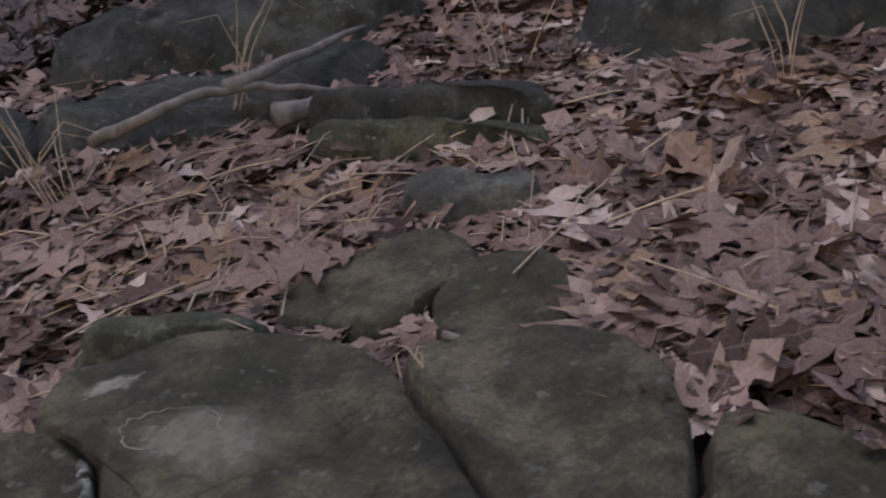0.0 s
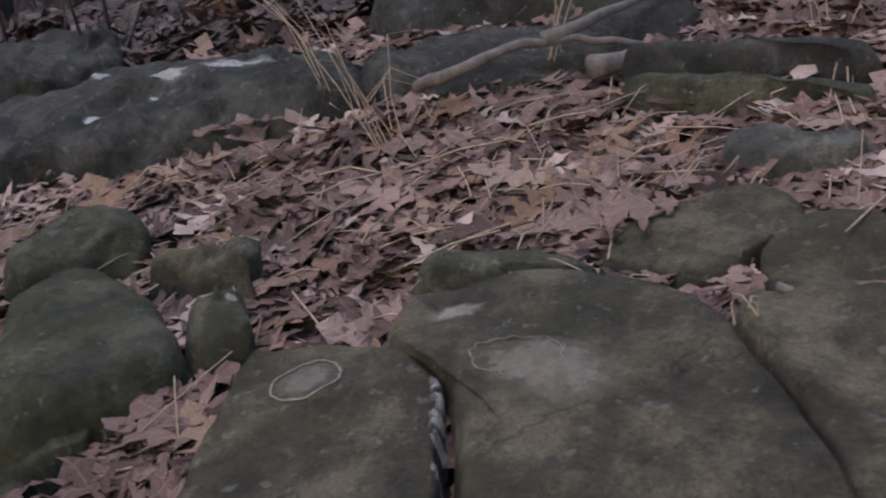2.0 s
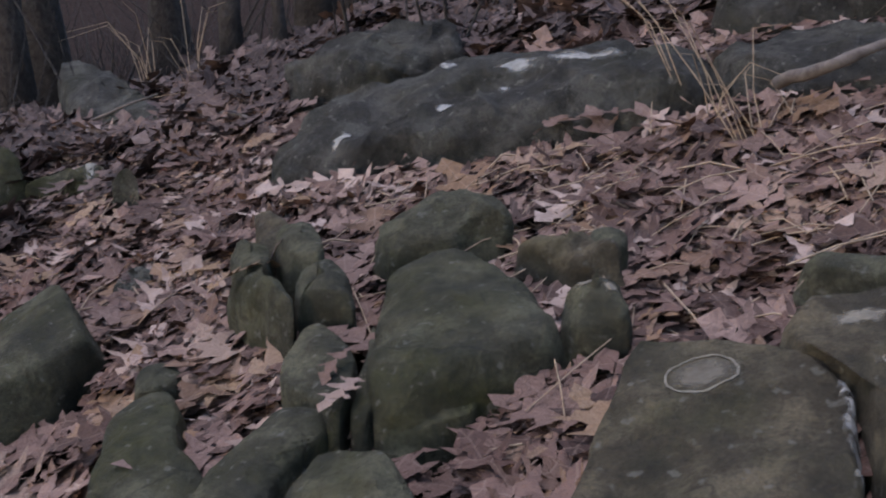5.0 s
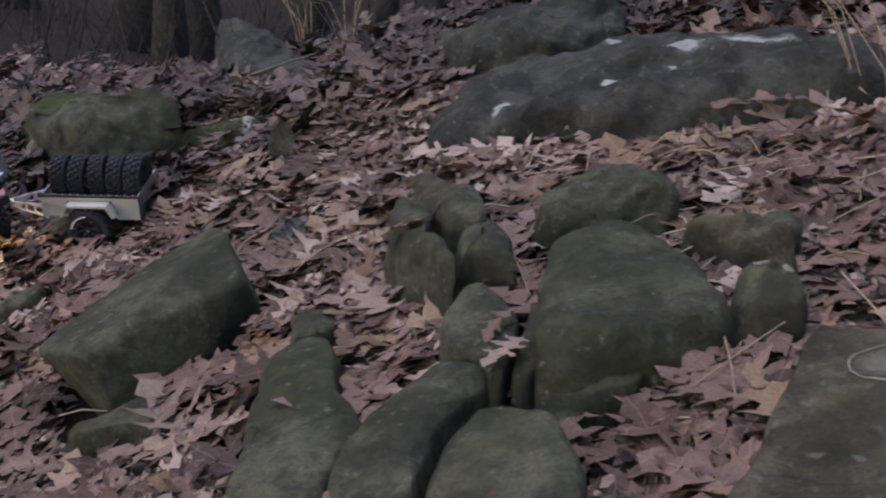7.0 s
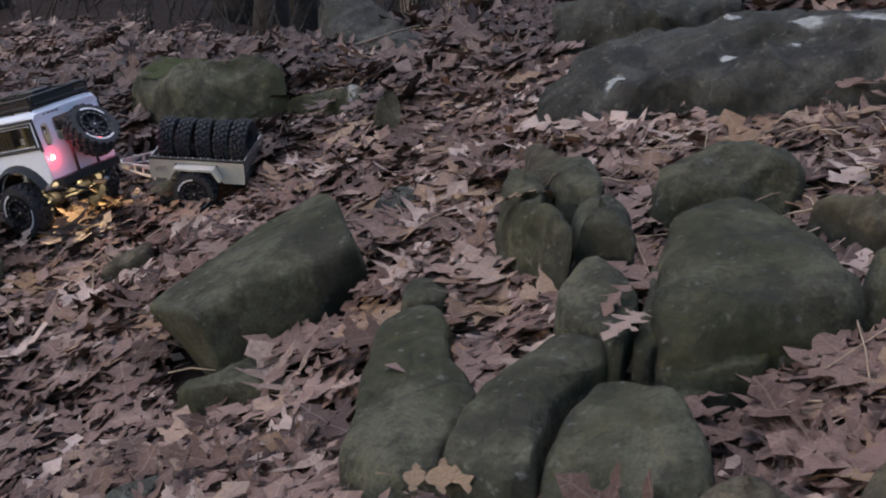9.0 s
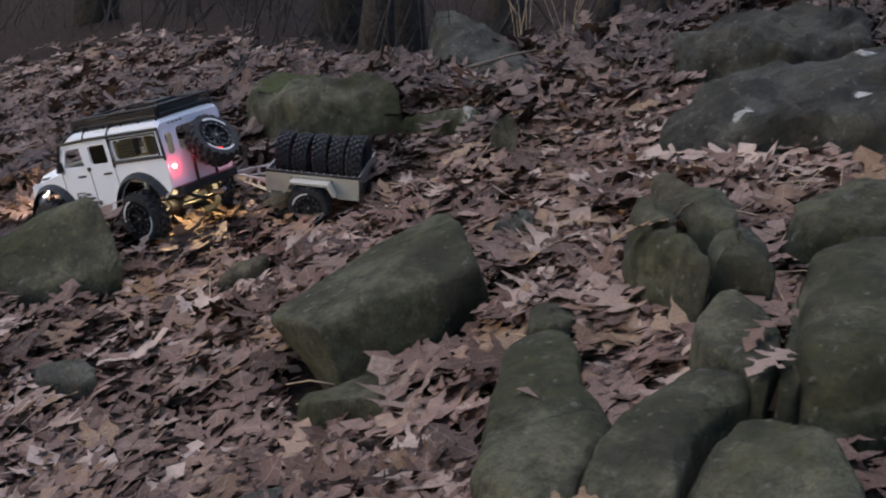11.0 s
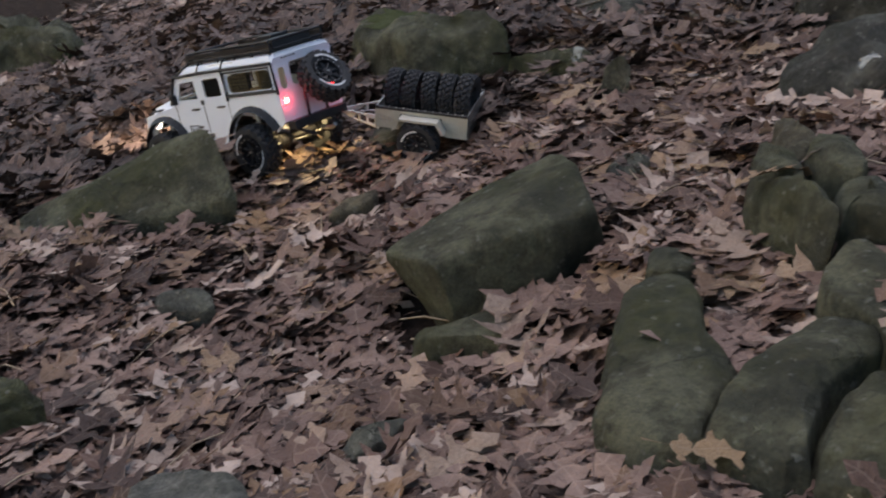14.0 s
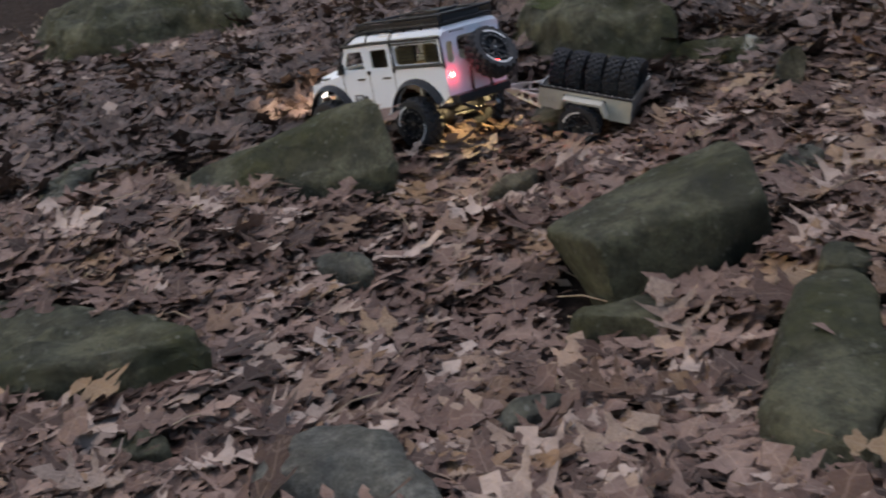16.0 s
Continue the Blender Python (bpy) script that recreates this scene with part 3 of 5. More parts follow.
near_rock = rock([(-1.321, 0.294), (-1.338, 0.351), (-1.325, 0.373), (-1.261, 0.397), (-1.181, 0.407), (-1.080, 0.372), (-1.277, 0.223)],
    0.033, "pale grey stone with a broken edge", ROCK_PALE, dome=0.18, soft=1, edge=0.09, rough=0.013, flare=1.05, grow=1.05, seed=35)
left_near = rock([(-2.126, 0.101), (-1.847, 0.242), (-1.792, 0.274), (-1.688, 0.295), (-1.640, 0.313), (-1.604, 0.306), (-1.626, 0.286), (-1.616, 0.237), (-1.644, 0.180), (-1.796, 0.035)],
    0.031, "large cracked grey-green stone", ROCK_MOSS, dome=0.09, soft=1, edge=0.07, rough=0.013, flare=1.05, grow=1.05, seed=36)
left_sliver = rock([(-2.54, 0.31), (-2.78, 0.43), (-2.77, 0.5), (-2.7, 0.5), (-2.5, 0.37)], 0.03, "narrow grey stone among leaves", ROCK_BLUE, dome=0.3, soft=1, seed=37)
bottom_left = rock([(-1.504, 0.164), (-1.490, 0.190), (-1.459, 0.210), (-1.410, 0.196), (-1.454, 0.151)],
    0.017, "small mossy stone among fallen leaves", ROCK_MOSS, dome=0.18, soft=1, edge=0.12, rough=0.013, flare=1.05, grow=1.05, seed=38)
moss_ledge = rock([(-5.4, 1.0), (-5.2, 1.5), (-4.1, 1.45), (-4.3, 1.15), (-4.5, 0.85)], 0.15, "far mossy rock ledge", ROCK_MOSS, dome=0.2, soft=1, edge=0.2, rough=0.04, seed=39)
spot_boulder = rock([(-1.43, 1.62), (-1.34, 1.57), (-1.15, 1.61), (-0.95, 1.68), (-0.8, 1.74), (-0.68, 1.81), (-0.72, 1.94), (-1.0, 2.0), (-1.3, 1.92), (-1.45, 1.74)],
                    0.1, "long dark boulder with white lichen on its crest", ROCK_DARK, dome=0.12, soft=1, edge=0.2, flare=1.03, rough=0.024, seed=40)
shelf_rock = rock([(-0.68, 1.84), (-0.62, 2.0), (-0.3, 2.02), (-0.1, 1.98), (-0.15, 1.84), (-0.45, 1.8)], 0.05, "dark grey rock shelf behind leaves", ROCK_DARK, dome=0.15, soft=1, rough=0.02, seed=41)
far_rock = rock([(-0.75, 2.1), (-0.7, 2.3), (-0.4, 2.35), (-0.1, 2.25), (-0.1, 2.1), (-0.4, 2.05)], 0.12, "dark weathered boulder at the wood's edge", ROCK_DARK, dome=0.25, soft=1, edge=0.25, rough=0.03, seed=42)
far_rock2 = rock([(0.2, 1.85), (0.25, 2.05), (0.6, 2.1), (0.9, 1.95), (0.7, 1.75), (0.4, 1.75)], 0.12, "dark weathered boulder at the wood's edge", ROCK_DARK, dome=0.25, soft=1, edge=0.25, rough=0.03, seed=43)
back_slab = rock([(-2.85, 2.4), (-2.3, 2.15), (-2.1, 2.02), (-2.03, 1.95), (-2.2, 1.96), (-2.5, 2.06)], 0.08, "long dark slab leaning in the litter", ROCK_DARK, dome=0.1, lean=(-0.1, 0.1), soft=1, rough=0.015, seed=44)
mid_back = rock([(-1.7, 1.95), (-1.65, 2.2), (-1.35, 2.25), (-1.25, 2.05), (-1.4, 1.93)], 0.1, "dark rock behind the boulder", ROCK_DARK, dome=0.2, soft=1, rough=0.03, seed=45)

strip_rock = rock([(-0.875, 1.122), (-0.824, 1.051), (-0.788, 0.998), (-0.749, 0.923), (-0.768, 0.907), (-0.790, 0.955), (-0.833, 1.036)],
    0.048, "narrow strip of stone between two cracks", ROCK_MOSS, dome=0.06, soft=1, edge=0.07, rough=0.006, flare=1.05, grow=1.05, seed=46)
lobe_back = rock([(-1.136, 1.260), (-1.096, 1.293), (-1.037, 1.241), (-0.994, 1.188), (-1.033, 1.165), (-1.084, 1.192)],
    0.094, "grey lump of a split stone", ROCK_MOSS, dome=0.11, soft=1, edge=0.11, rough=0.010, flare=1.05, grow=1.05, seed=47)
lobe_side = rock([(-1.176, 1.193), (-1.235, 1.278), (-1.180, 1.265), (-1.134, 1.247), (-1.079, 1.174), (-1.122, 1.177)],
    0.084, "grey lump of a split stone", ROCK_MOSS, dome=0.12, soft=1, edge=0.12, rough=0.010, flare=1.05, grow=1.05, seed=48)
cap_side = rock([(-0.657, 1.302), (-0.642, 1.339), (-0.606, 1.322), (-0.596, 1.289), (-0.634, 1.294)],
    0.043, "flat little stone under straw", ROCK_MOSS, dome=0.12, soft=1, edge=0.12, rough=0.007, flare=1.05, grow=1.05, seed=49)
flat_stone = rock([(-2.276, 1.323), (-2.323, 1.443), (-2.261, 1.518), (-2.145, 1.450), (-2.149, 1.360), (-2.193, 1.302)],
    0.042, "flat grey stone on the litter", ROCK_BLUE, dome=0.07, soft=1, edge=0.07, rough=0.010, flare=1.05, grow=1.05, seed=50)
pebble_rock = rock([(-1.819, 1.575), (-1.821, 1.608), (-1.759, 1.592), (-1.754, 1.595), (-1.792, 1.591)],
    0.070, "small grey stone among leaves", ROCK_BLUE, dome=0.24, soft=1, edge=0.15, rough=0.007, flare=1.05, grow=1.05, seed=51)
corner_slab = rock([(0.009, 1.181), (0.032, 1.235), (0.066, 1.266), (0.145, 1.235), (0.156, 1.111), (0.080, 1.110), (0.021, 1.113)],
    0.034, "smooth brown-grey stone slab beside a crack", ROCK, dome=0.08, soft=1, edge=0.06, rough=0.008, flare=1.03, group=G1, grow=1.03, seed=52)

# lichen and moss on the stones
crust(ring_rock, "lichen_spot", LICHEN_FAINT, -0.402, 0.984, 0.036, 0.034, ragged=0.12, lift=0.001, label="faint round lichen spot")
crust(ring_rock, "lichen_ring", LICHEN, -0.402, 0.984, 0.037, 0.035, inner=0.9, ragged=0.12, lift=0.0016, label="pale lichen ring")
crust(patch_rock, "lichen_patch", LICHEN_FAINT, -0.165, 0.965, 0.085, 0.045, -0.5, ragged=0.6, lift=0.0012, label="pale ragged lichen patch")
crust(patch_rock, "lichen_patch", LICHEN, -0.275, 1.072, 0.03, 0.016, 0.5, ragged=0.7, label="pale crust of lichen")
crust(patch_rock, "lichen_ring", LICHEN, -0.195, 0.985, 0.045, 0.03, -0.4, inner=0.94, ragged=0.4, lift=0.0014, label="thin lichen rim")
for k in range(9):
    s = k / 8
    crust(ring_rock, "lichen_clump", LICHEN_WHITE, -0.262 + 0.07 * s + rnd_rock.uniform(-0.005, 0.005), 0.985 - 0.2 * s, rnd_rock.uniform(0.008, 0.013), rnd_rock.uniform(0.012, 0.018), ragged=0.9, lift=0.004, label="grey lichen along a crack")
for x, y, a, b in ((-0.59, 1.142, 0.015, 0.011), (-0.558, 1.136, 0.01, 0.009)):
    crust(ball_rock, "lichen_dot", LICHEN, x, y, a, b, label="pale lichen dot")
for x, y, a, b in ((-1.1, 1.7, 0.018, 0.02), (-1.27, 1.62, 0.02, 0.022), (-1.03, 1.83, 0.05, 0.02), (-0.9, 1.84, 0.075, 0.024), (-1.18, 1.86, 0.02, 0.02), (-1.0, 1.74, 0.011, 0.012)):
    crust(spot_boulder, "white_lichen", LICHEN_WHITE, x, y, a, b, ragged=0.45, lift=0.004, label="white lichen patch")
crust(beside_rock, "white_lichen", LICHEN_WHITE, -2.0, 1.697, 0.02, 0.02, label="white lichen spot")
crust(moss_boulder, "moss_patch", MOSS, -2.610, 1.672, 0.12, 0.06, 0.6, ragged=0.9, lift=0.003, label="patch of dark green moss")
crust(back_plate2, "white_lichen", LICHEN_WHITE, -0.164, 1.694, 0.06, 0.02, ragged=0.8, lift=0.003, label="white lichen patch")


# ---- fallen leaves ----
MIDRIB = (0.0, 0.14, 0.34, 0.57, 0.8)
LOBES = ((0.14, 0.34, 0.25, 0.03), (0.34, 0.57, 0.42, 0.1), (0.57, 0.8, 0.37, 0.15))


def leaf_shape(rnd):
    """Points of one oak leaf a metre long: midrib, three toothed lobes a side and a pointed end lobe, bent and curled."""
    curl, fold, twist, bow = rnd.uniform(-0.3, 0.6), rnd.uniform(0.0, 0.16), rnd.uniform(-0.3, 0.3), rnd.uniform(-0.35, 0.3)
    if rnd.random() < 0.25:
        curl, bow, twist = 2.2 * curl, 2.2 * bow, 1.8 * twist
    slim = rnd.uniform(0.65, 1.15)
    flat = [(0.0, s) for s in MIDRIB]
    flat += [(-0.008, -0.12), (0.008, -0.12)]
    for side in (-1, 1):
        for s0, s1, long, ahead in LOBES:
            l, a, mid, half = long * slim * rnd.uniform(0.8, 1.2), ahead * rnd.uniform(0.6, 1.4), (s0 + s1) / 2, (s1 - s0) / 2
            for f, wide in ((0.26, 1.02), (0.48, 0.36), (0.66, 0.46)):
                flat += [(side * l * f, mid + a * f - half * wide * rnd.uniform(0.75, 1.0)), (side * l * (f + 0.04), mid + a * f + half * wide * rnd.uniform(0.85, 1.2))]
            flat.append((side * l, mid + a + rnd.uniform(-0.03, 0.03)))
    k = rnd.uniform(0.8, 1.2)
    flat += [(-0.11 * k, 0.83), (0.11 * k, 0.83), (-0.07 * k, 0.92), (0.07 * k, 0.91), (-0.15 * k, 1.0), (0.16 * k, 0.99), (rnd.uniform(-0.03, 0.03), 1.16)]
    return [(u, s - 0.5, bow * (s - 0.5) ** 2 + fold * abs(u) + twist * u * (s - 0.4) + curl * u * u + rnd.uniform(-0.022, 0.022)) for u, s in flat]


LEAF_FACES = [(5, 6, 1, 0)]
for side in range(2):
    for n in range(3):
        q = 7 + side * 21 + n * 7
        for f in ((n + 1, n + 2, q + 1, q), (q, q + 1, q + 3, q + 2), (q + 2, q + 3, q + 5, q + 4), (q + 4, q + 5, q + 6)):
            LEAF_FACES.append(f if side else tuple(reversed(f)))
LEAF_FACES += [(4, 50, 49), (49, 50, 52, 51), (51, 52, 54, 53), (53, 54, 55)]


LEAF_PLAN = [(p[0], p[1]) for p in leaf_shape(random.Random(5))]


def leaf_uv(me, plan):
    """Gives each leaf its own flat outline as UV, along which the veins run."""
    uv = np.array(plan)[np.array([i for p in me.polygons for i in p.vertices])]
    me.uv_layers.new(name="leaf").data.foreach_set("uv", uv.ravel())


rnd = random.Random(7)


def on_rock(x, y, clear=0.0):
    """Whether a stone lies here, or within clear metres of here."""
    spots = [(x, y)] if not clear else [(x + clear * c, y + clear * d) for c, d in ((0, 0), (1, 0), (-1, 0), (0, 1), (0, -1), (0.7, 0.7), (-0.7, 0.7), (0.7, -0.7), (-0.7, -0.7))]
    return any(x0 < a < x1 and y0 < b < y1 and inside(a, b, p) for x0, x1, y0, y1, p in FOOTPRINTS if x0 - clear < x < x1 + clear and y0 - clear < y < y1 + clear for a, b in spots)


def on_track(x, y):
    """Whether the truck or its trailer presses the litter down here."""
    return any(math.hypot(x - tx, y - ty) < 0.075 for tx, ty, tz in TYRES)


def slope_turn(x, y, tilt, rnd):
    n = Vector((-SLOPE[0], -SLOPE[1], 1.0)).normalized()
    n = (n + Vector((rnd.gauss(0, tilt), rnd.gauss(0, tilt), 0))).normalized()
    return n.to_track_quat("Z", "Y") @ Euler((0, 0, rnd.uniform(0, 6.283))).to_quaternion()


def litter(name, count, place, sizes, lift, tilt, label, seed, mat):
    rnd = random.Random(seed)
    kinds = [np.array(leaf_shape(rnd)) for _ in range(24)]
    V, F, n = [], [], 0
    while n < count:
        x, y = place(rnd)
        if on_rock(x, y) or on_track(x, y):
            continue
        k = kinds[rnd.randrange(len(kinds))] * rnd.uniform(*sizes)
        near = on_rock(x, y, 0.04)
        if near and rnd.random() < 0.55:
            k = k * 0.55
        R = np.array(slope_turn(x, y, tilt * (0.35 if near or rnd.random() < 0.7 else 1.1), rnd).to_matrix())
        V.append(k @ R.T + (x, y, ground_z(x, y) + rnd.uniform(*lift)))
        F += [tuple(i + n * len(k) for i in f) for f in LEAF_FACES]
        n += 1
    V = np.concatenate(V)
    me = bpy.data.meshes.new(name)
    me.from_pydata(V.tolist(), [], F)
    me.polygons.foreach_set("use_smooth", [True] * len(F))
    leaf_uv(me, LEAF_PLAN * n)
    me.materials.append(mat)
    return tagged(new(name, me), label, "leaves", kind="stuff")


def near_place(r):
    return r.uniform(-2.9, 0.7) + r.gauss(0, 0.15), r.uniform(-0.35, 2.2) + r.gauss(0, 0.15)


def middle_place(r):
    return r.uniform(-5.0, 1.3) + r.gauss(0, 0.4), r.uniform(0.1, 2.6) + r.gauss(0, 0.2)


def far_place(r):
    a, d = r.uniform(0.6, 3.0), 2.4 + abs(r.gauss(0, 1.0))
    return -0.25 + d * math.cos(a), -0.1 + d * math.sin(a)


def round_place(r):
    return -1.5 + r.gauss(0, 3.2), -0.35 - abs(r.gauss(0, 2.4))


litter("leaf_litter", 8200, near_place, (0.06, 0.145), (0.004, 0.03), 0.24, "dry brown oak leaves lying thickly on the ground", 11, LEAF)
litter("leaf_litter", 7500, middle_place, (0.06, 0.14), (0.004, 0.036), 0.28, "dry brown leaves spread between the rocks", 12, LEAF)
litter("leaf_litter", 8000, round_place, (0.08, 0.15), (0.0, 0.04), 0.36, "dull brown leaves scattered on the open slope", 14, LEAF_DIM)
# Far litter: the wood's shade is put into the leaf colour.
litter("leaf_litter", 9000, far_place, (0.09, 0.15), (0.0, 0.06), 0.42, "brown leaf litter under the far trees, its colour darkened as shade", 13, LEAF_DIM)

# single large leaves that lie on top
LARGE = []
for k in range(8):
    r = random.Random(40 + k)
    me = bpy.data.meshes.new("oak_leaf")
    me.from_pydata(leaf_shape(r), [], LEAF_FACES)
    me.polygons.foreach_set("use_smooth", [True] * len(me.polygons))
    leaf_uv(me, LEAF_PLAN)
    me.materials.append(LEAF_PALE if k % 3 else LEAF)
    LARGE.append(me)


def large_leaf(x, y, size, k, tilt=0.14):
    ob = new("oak_leaf", LARGE[k % 8])
    q = slope_turn(x, y, tilt, rnd)
    ob.matrix_basis = Matrix.LocRotScale((x, y, surface_z(x, y) + 0.012 + 0.05 * tilt * size / 0.12 + (0.018 if not on_rock(x, y) else 0.0)), q, (size, size, size))
    return tagged(ob, "large dry oak leaf lying on the litter", "leaf", "large fallen oak leaves")


for k, (x, y, size) in enumerate(((-1.3, 0.92, 0.15), (-0.97, 0.88, 0.15), (-0.6, 0.92, 0.13), (-1.08, 1.0, 0.14), (-1.13, 1.14, 0.12), (-1.29, 0.68, 0.12), (-1.12, 0.7, 0.12),
                                  (-1.37, 1.1, 0.11), (-1.18, 0.94, 0.13), (-0.56, 0.98, 0.12), (-0.62, 1.07, 0.1), (-0.68, 0.87, 0.1), (-0.83, 0.98, 0.06), (-0.98, 1.07, 0.11),
                                  (-0.57, 0.88, 0.12), (-0.4, 1.08, 0.07), (-0.22, 1.32, 0.12), (-0.3, 1.47, 0.12), (-0.55, 1.6, 0.13), (-0.27, 1.38, 0.11), (-1.07, 0.72, 0.12),
                                  (-1.37, 0.6, 0.12), (-1.64, 0.7, 0.12), (-1.49, 1.46, 0.1), (-1.22, 1.25, 0.11), (0.33, 1.12, 0.15), (0.34, 0.99, 0.14), (0.27, 1.01, 0.1),
                                  (0.39, 1.04, 0.13), (-0.42, 1.62, 0.12), (-0.7, 1.62, 0.12))):
    if size < 0.08 or not on_rock(x, y):
        large_leaf(x, y, size, k)
# broad pale leaves that lie on the litter and over the stones' edges
for k, (x, y, size) in enumerate(((-1.29, 0.93, 0.17), (-1.34, 0.96, 0.12), (-0.98, 0.88, 0.16), (-1.05, 1.00, 0.14), (-1.37, 1.29, 0.13), (-1.11, 1.08, 0.13), (-0.79, 0.93, 0.07), (-1.07, 0.73, 0.13),
                      (-1.45, 0.64, 0.13), (-1.28, 0.71, 0.14), (-1.74, 0.70, 0.11), (-1.20, 0.98, 0.1), (-0.58, 0.92, 0.15), (-0.57, 1.02, 0.13), (-0.64, 0.88, 0.11), (-1.41, 1.34, 0.13),
                      (-1.25, 1.10, 0.12), (-0.73, 1.33, 0.09), (-0.96, 1.25, 0.08), (-0.88, 1.71, 0.12), (-1.46, 0.37, 0.13), (-1.06, 0.71, 0.12), (-1.12, 0.55, 0.12), (-1.28, 0.74, 0.13),
                      (-1.39, 0.58, 0.12), (-0.57, 1.01, 0.14), (-0.79, 0.95, 0.08), (-0.38, 1.08, 0.09), (-0.26, 1.30, 0.12), (-0.21, 1.35, 0.12))):
    large_leaf(x, y, size, (1, 2, 4, 5, 7)[k % 5], 0.08)
made = 0
while made < 150:
    x, y = rnd.uniform(-2.3, 0.6), rnd.uniform(0.1, 1.9)
    if not on_rock(x, y):
        large_leaf(x, y, rnd.uniform(0.1, 0.145), made, 0.16)
        made += 1


# ---- scale truck and its trailer ----
WHITE = material("white_shell", (0.82, 0.83, 0.85), 0.32)
link(WHITE, ramp(WHITE, noise_tex(WHITE, 14.0, 6, 0.7), [(0.3, (0.78, 0.83, 0.93)), (0.7, (0.83, 0.88, 0.97))]), bsdf(WHITE).inputs["Base Color"])
BLACK = material("black_plastic", (0.012, 0.013, 0.016), 0.5)
link(BLACK, ramp(BLACK, noise_tex(BLACK, 40.0, 5, 0.7), [(0.3, (0.006, 0.006, 0.008)), (0.75, (0.018, 0.018, 0.022))]), bsdf(BLACK).inputs["Base Color"])
RUBBER = material("rubber", (0.016, 0.017, 0.02), 0.75)
link(RUBBER, ramp(RUBBER, noise_tex(RUBBER, 55.0, 6, 0.75), [(0.3, (0.011, 0.012, 0.015)), (0.62, (0.028, 0.029, 0.033)), (0.85, (0.07, 0.06, 0.045))]), bsdf(RUBBER).inputs["Base Color"])
STEEL = material("brushed_metal", (0.5, 0.5, 0.48), 0.38, 0.85)
link(STEEL, ramp(STEEL, noise_tex(STEEL, 30.0, 8, 0.8), [(0.3, (0.36, 0.36, 0.35)), (0.7, (0.62, 0.62, 0.59))]), bsdf(STEEL).inputs["Base Color"])
CREAM = material("cream_panel", (0.62, 0.6, 0.5), 0.5)
link(CREAM, ramp(CREAM, noise_tex(CREAM, 26.0, 8, 0.7), [(0.3, (0.38, 0.37, 0.31)), (0.7, (0.52, 0.5, 0.43))]), bsdf(CREAM).inputs["Base Color"])
LETTER = material("white_lettering", (0.7, 0.7, 0.7), 0.7)
INTERIOR = material("tan_interior", (0.3, 0.24, 0.14), 0.7)
GLASS = material("window_glass", (0.9, 0.92, 0.92), 0.03)
bsdf(GLASS).inputs["Transmission Weight"].default_value = 1.0
bsdf(GLASS).inputs["IOR"].default_value = 1.02


def glow(name, colour, strength):
    m = material(name, colour, 0.3)
    bsdf(m).inputs["Emission Color"].default_value = (*colour, 1)
    bsdf(m).inputs["Emission Strength"].default_value = strength
    return m


TAIL_RED = glow("tail_light_lens", (1.0, 0.03, 0.03), 9.0)
TAIL_HOT = glow("tail_light_core", (1.0, 0.45, 0.45), 20.0)
HEAD_WHITE = glow("headlight_lens", (1.0, 0.95, 0.85), 14.0)


def box(bm, x0, x1, y0, y1, z0, z1, bevel=0.0):
    vs = [bm.verts.new((x, y, z)) for z in (z0, z1) for y in (y0, y1) for x in (x0, x1)]
    fs = [bm.faces.new([vs[i] for i in f]) for f in ((0, 2, 3, 1), (4, 5, 7, 6), (0, 1, 5, 4), (2, 6, 7, 3), (0, 4, 6, 2), (1, 3, 7, 5))]
    if bevel:
        bmesh.ops.bevel(bm, geom=list({e for f in fs for e in f.edges}), offset=bevel, segments=2, affect="EDGES", profile=0.6)
    return bm


def boxed(*v, bevel=0.0):
    return box(bmesh.new(), *v, bevel=bevel)


def plate(outer, holes, place, thick):
    """A flat panel with openings: outlines in its own plane, place() turns (u, v, depth) into the part's space."""
    bm = bmesh.new()
    edges = []
    for loop in (outer, *holes):
        vs = [bm.verts.new((u, v, 0)) for u, v in loop]
        edges += [bm.edges.new((vs[i], vs[(i + 1) % len(vs)])) for i in range(len(vs))]
    fs = bmesh.ops.triangle_fill(bm, edges=edges, use_beauty=True)["geom"]
    fs = [f for f in fs if isinstance(f, bmesh.types.BMFace)]
    ext = bmesh.ops.extrude_face_region(bm, geom=fs)["geom"]
    for v in ext:
        if isinstance(v, bmesh.types.BMVert):
            v.co.z = thick
    for v in bm.verts:
        v.co = Vector(place(*v.co))
    bmesh.ops.recalc_face_normals(bm, faces=bm.faces[:])
    return bm


def rounded(u0, u1, v0, v1, r=0.006):
    out = []
    for cu, cv, a0 in ((u1 - r, v1 - r, 0), (u0 + r, v1 - r, 90), (u0 + r, v0 + r, 180), (u1 - r, v0 + r, 270)):
        out += [(cu + r * math.cos(radians(a0 + a)), cv + r * math.sin(radians(a0 + a))) for a in (0, 30, 60, 90)]
    return out


def lathe(bm, profile, centre, steps=32):
    """Turns (radius, side) pairs round an axle along y."""
    rings = []
    for k in range(steps):
        a = 2 * math.pi * k / steps
        rings.append([bm.verts.new((centre[0] + r * math.cos(a), centre[1] + s, centre[2] + r * math.sin(a))) for r, s in profile])
    for k in range(steps):
        a, b = rings[k], rings[(k + 1) % steps]
        for j in range(len(profile) - 1):
            bm.faces.new((a[j], a[j + 1], b[j + 1], b[j]))
    bmesh.ops.recalc_face_normals(bm, faces=bm.faces[:])
    return bm


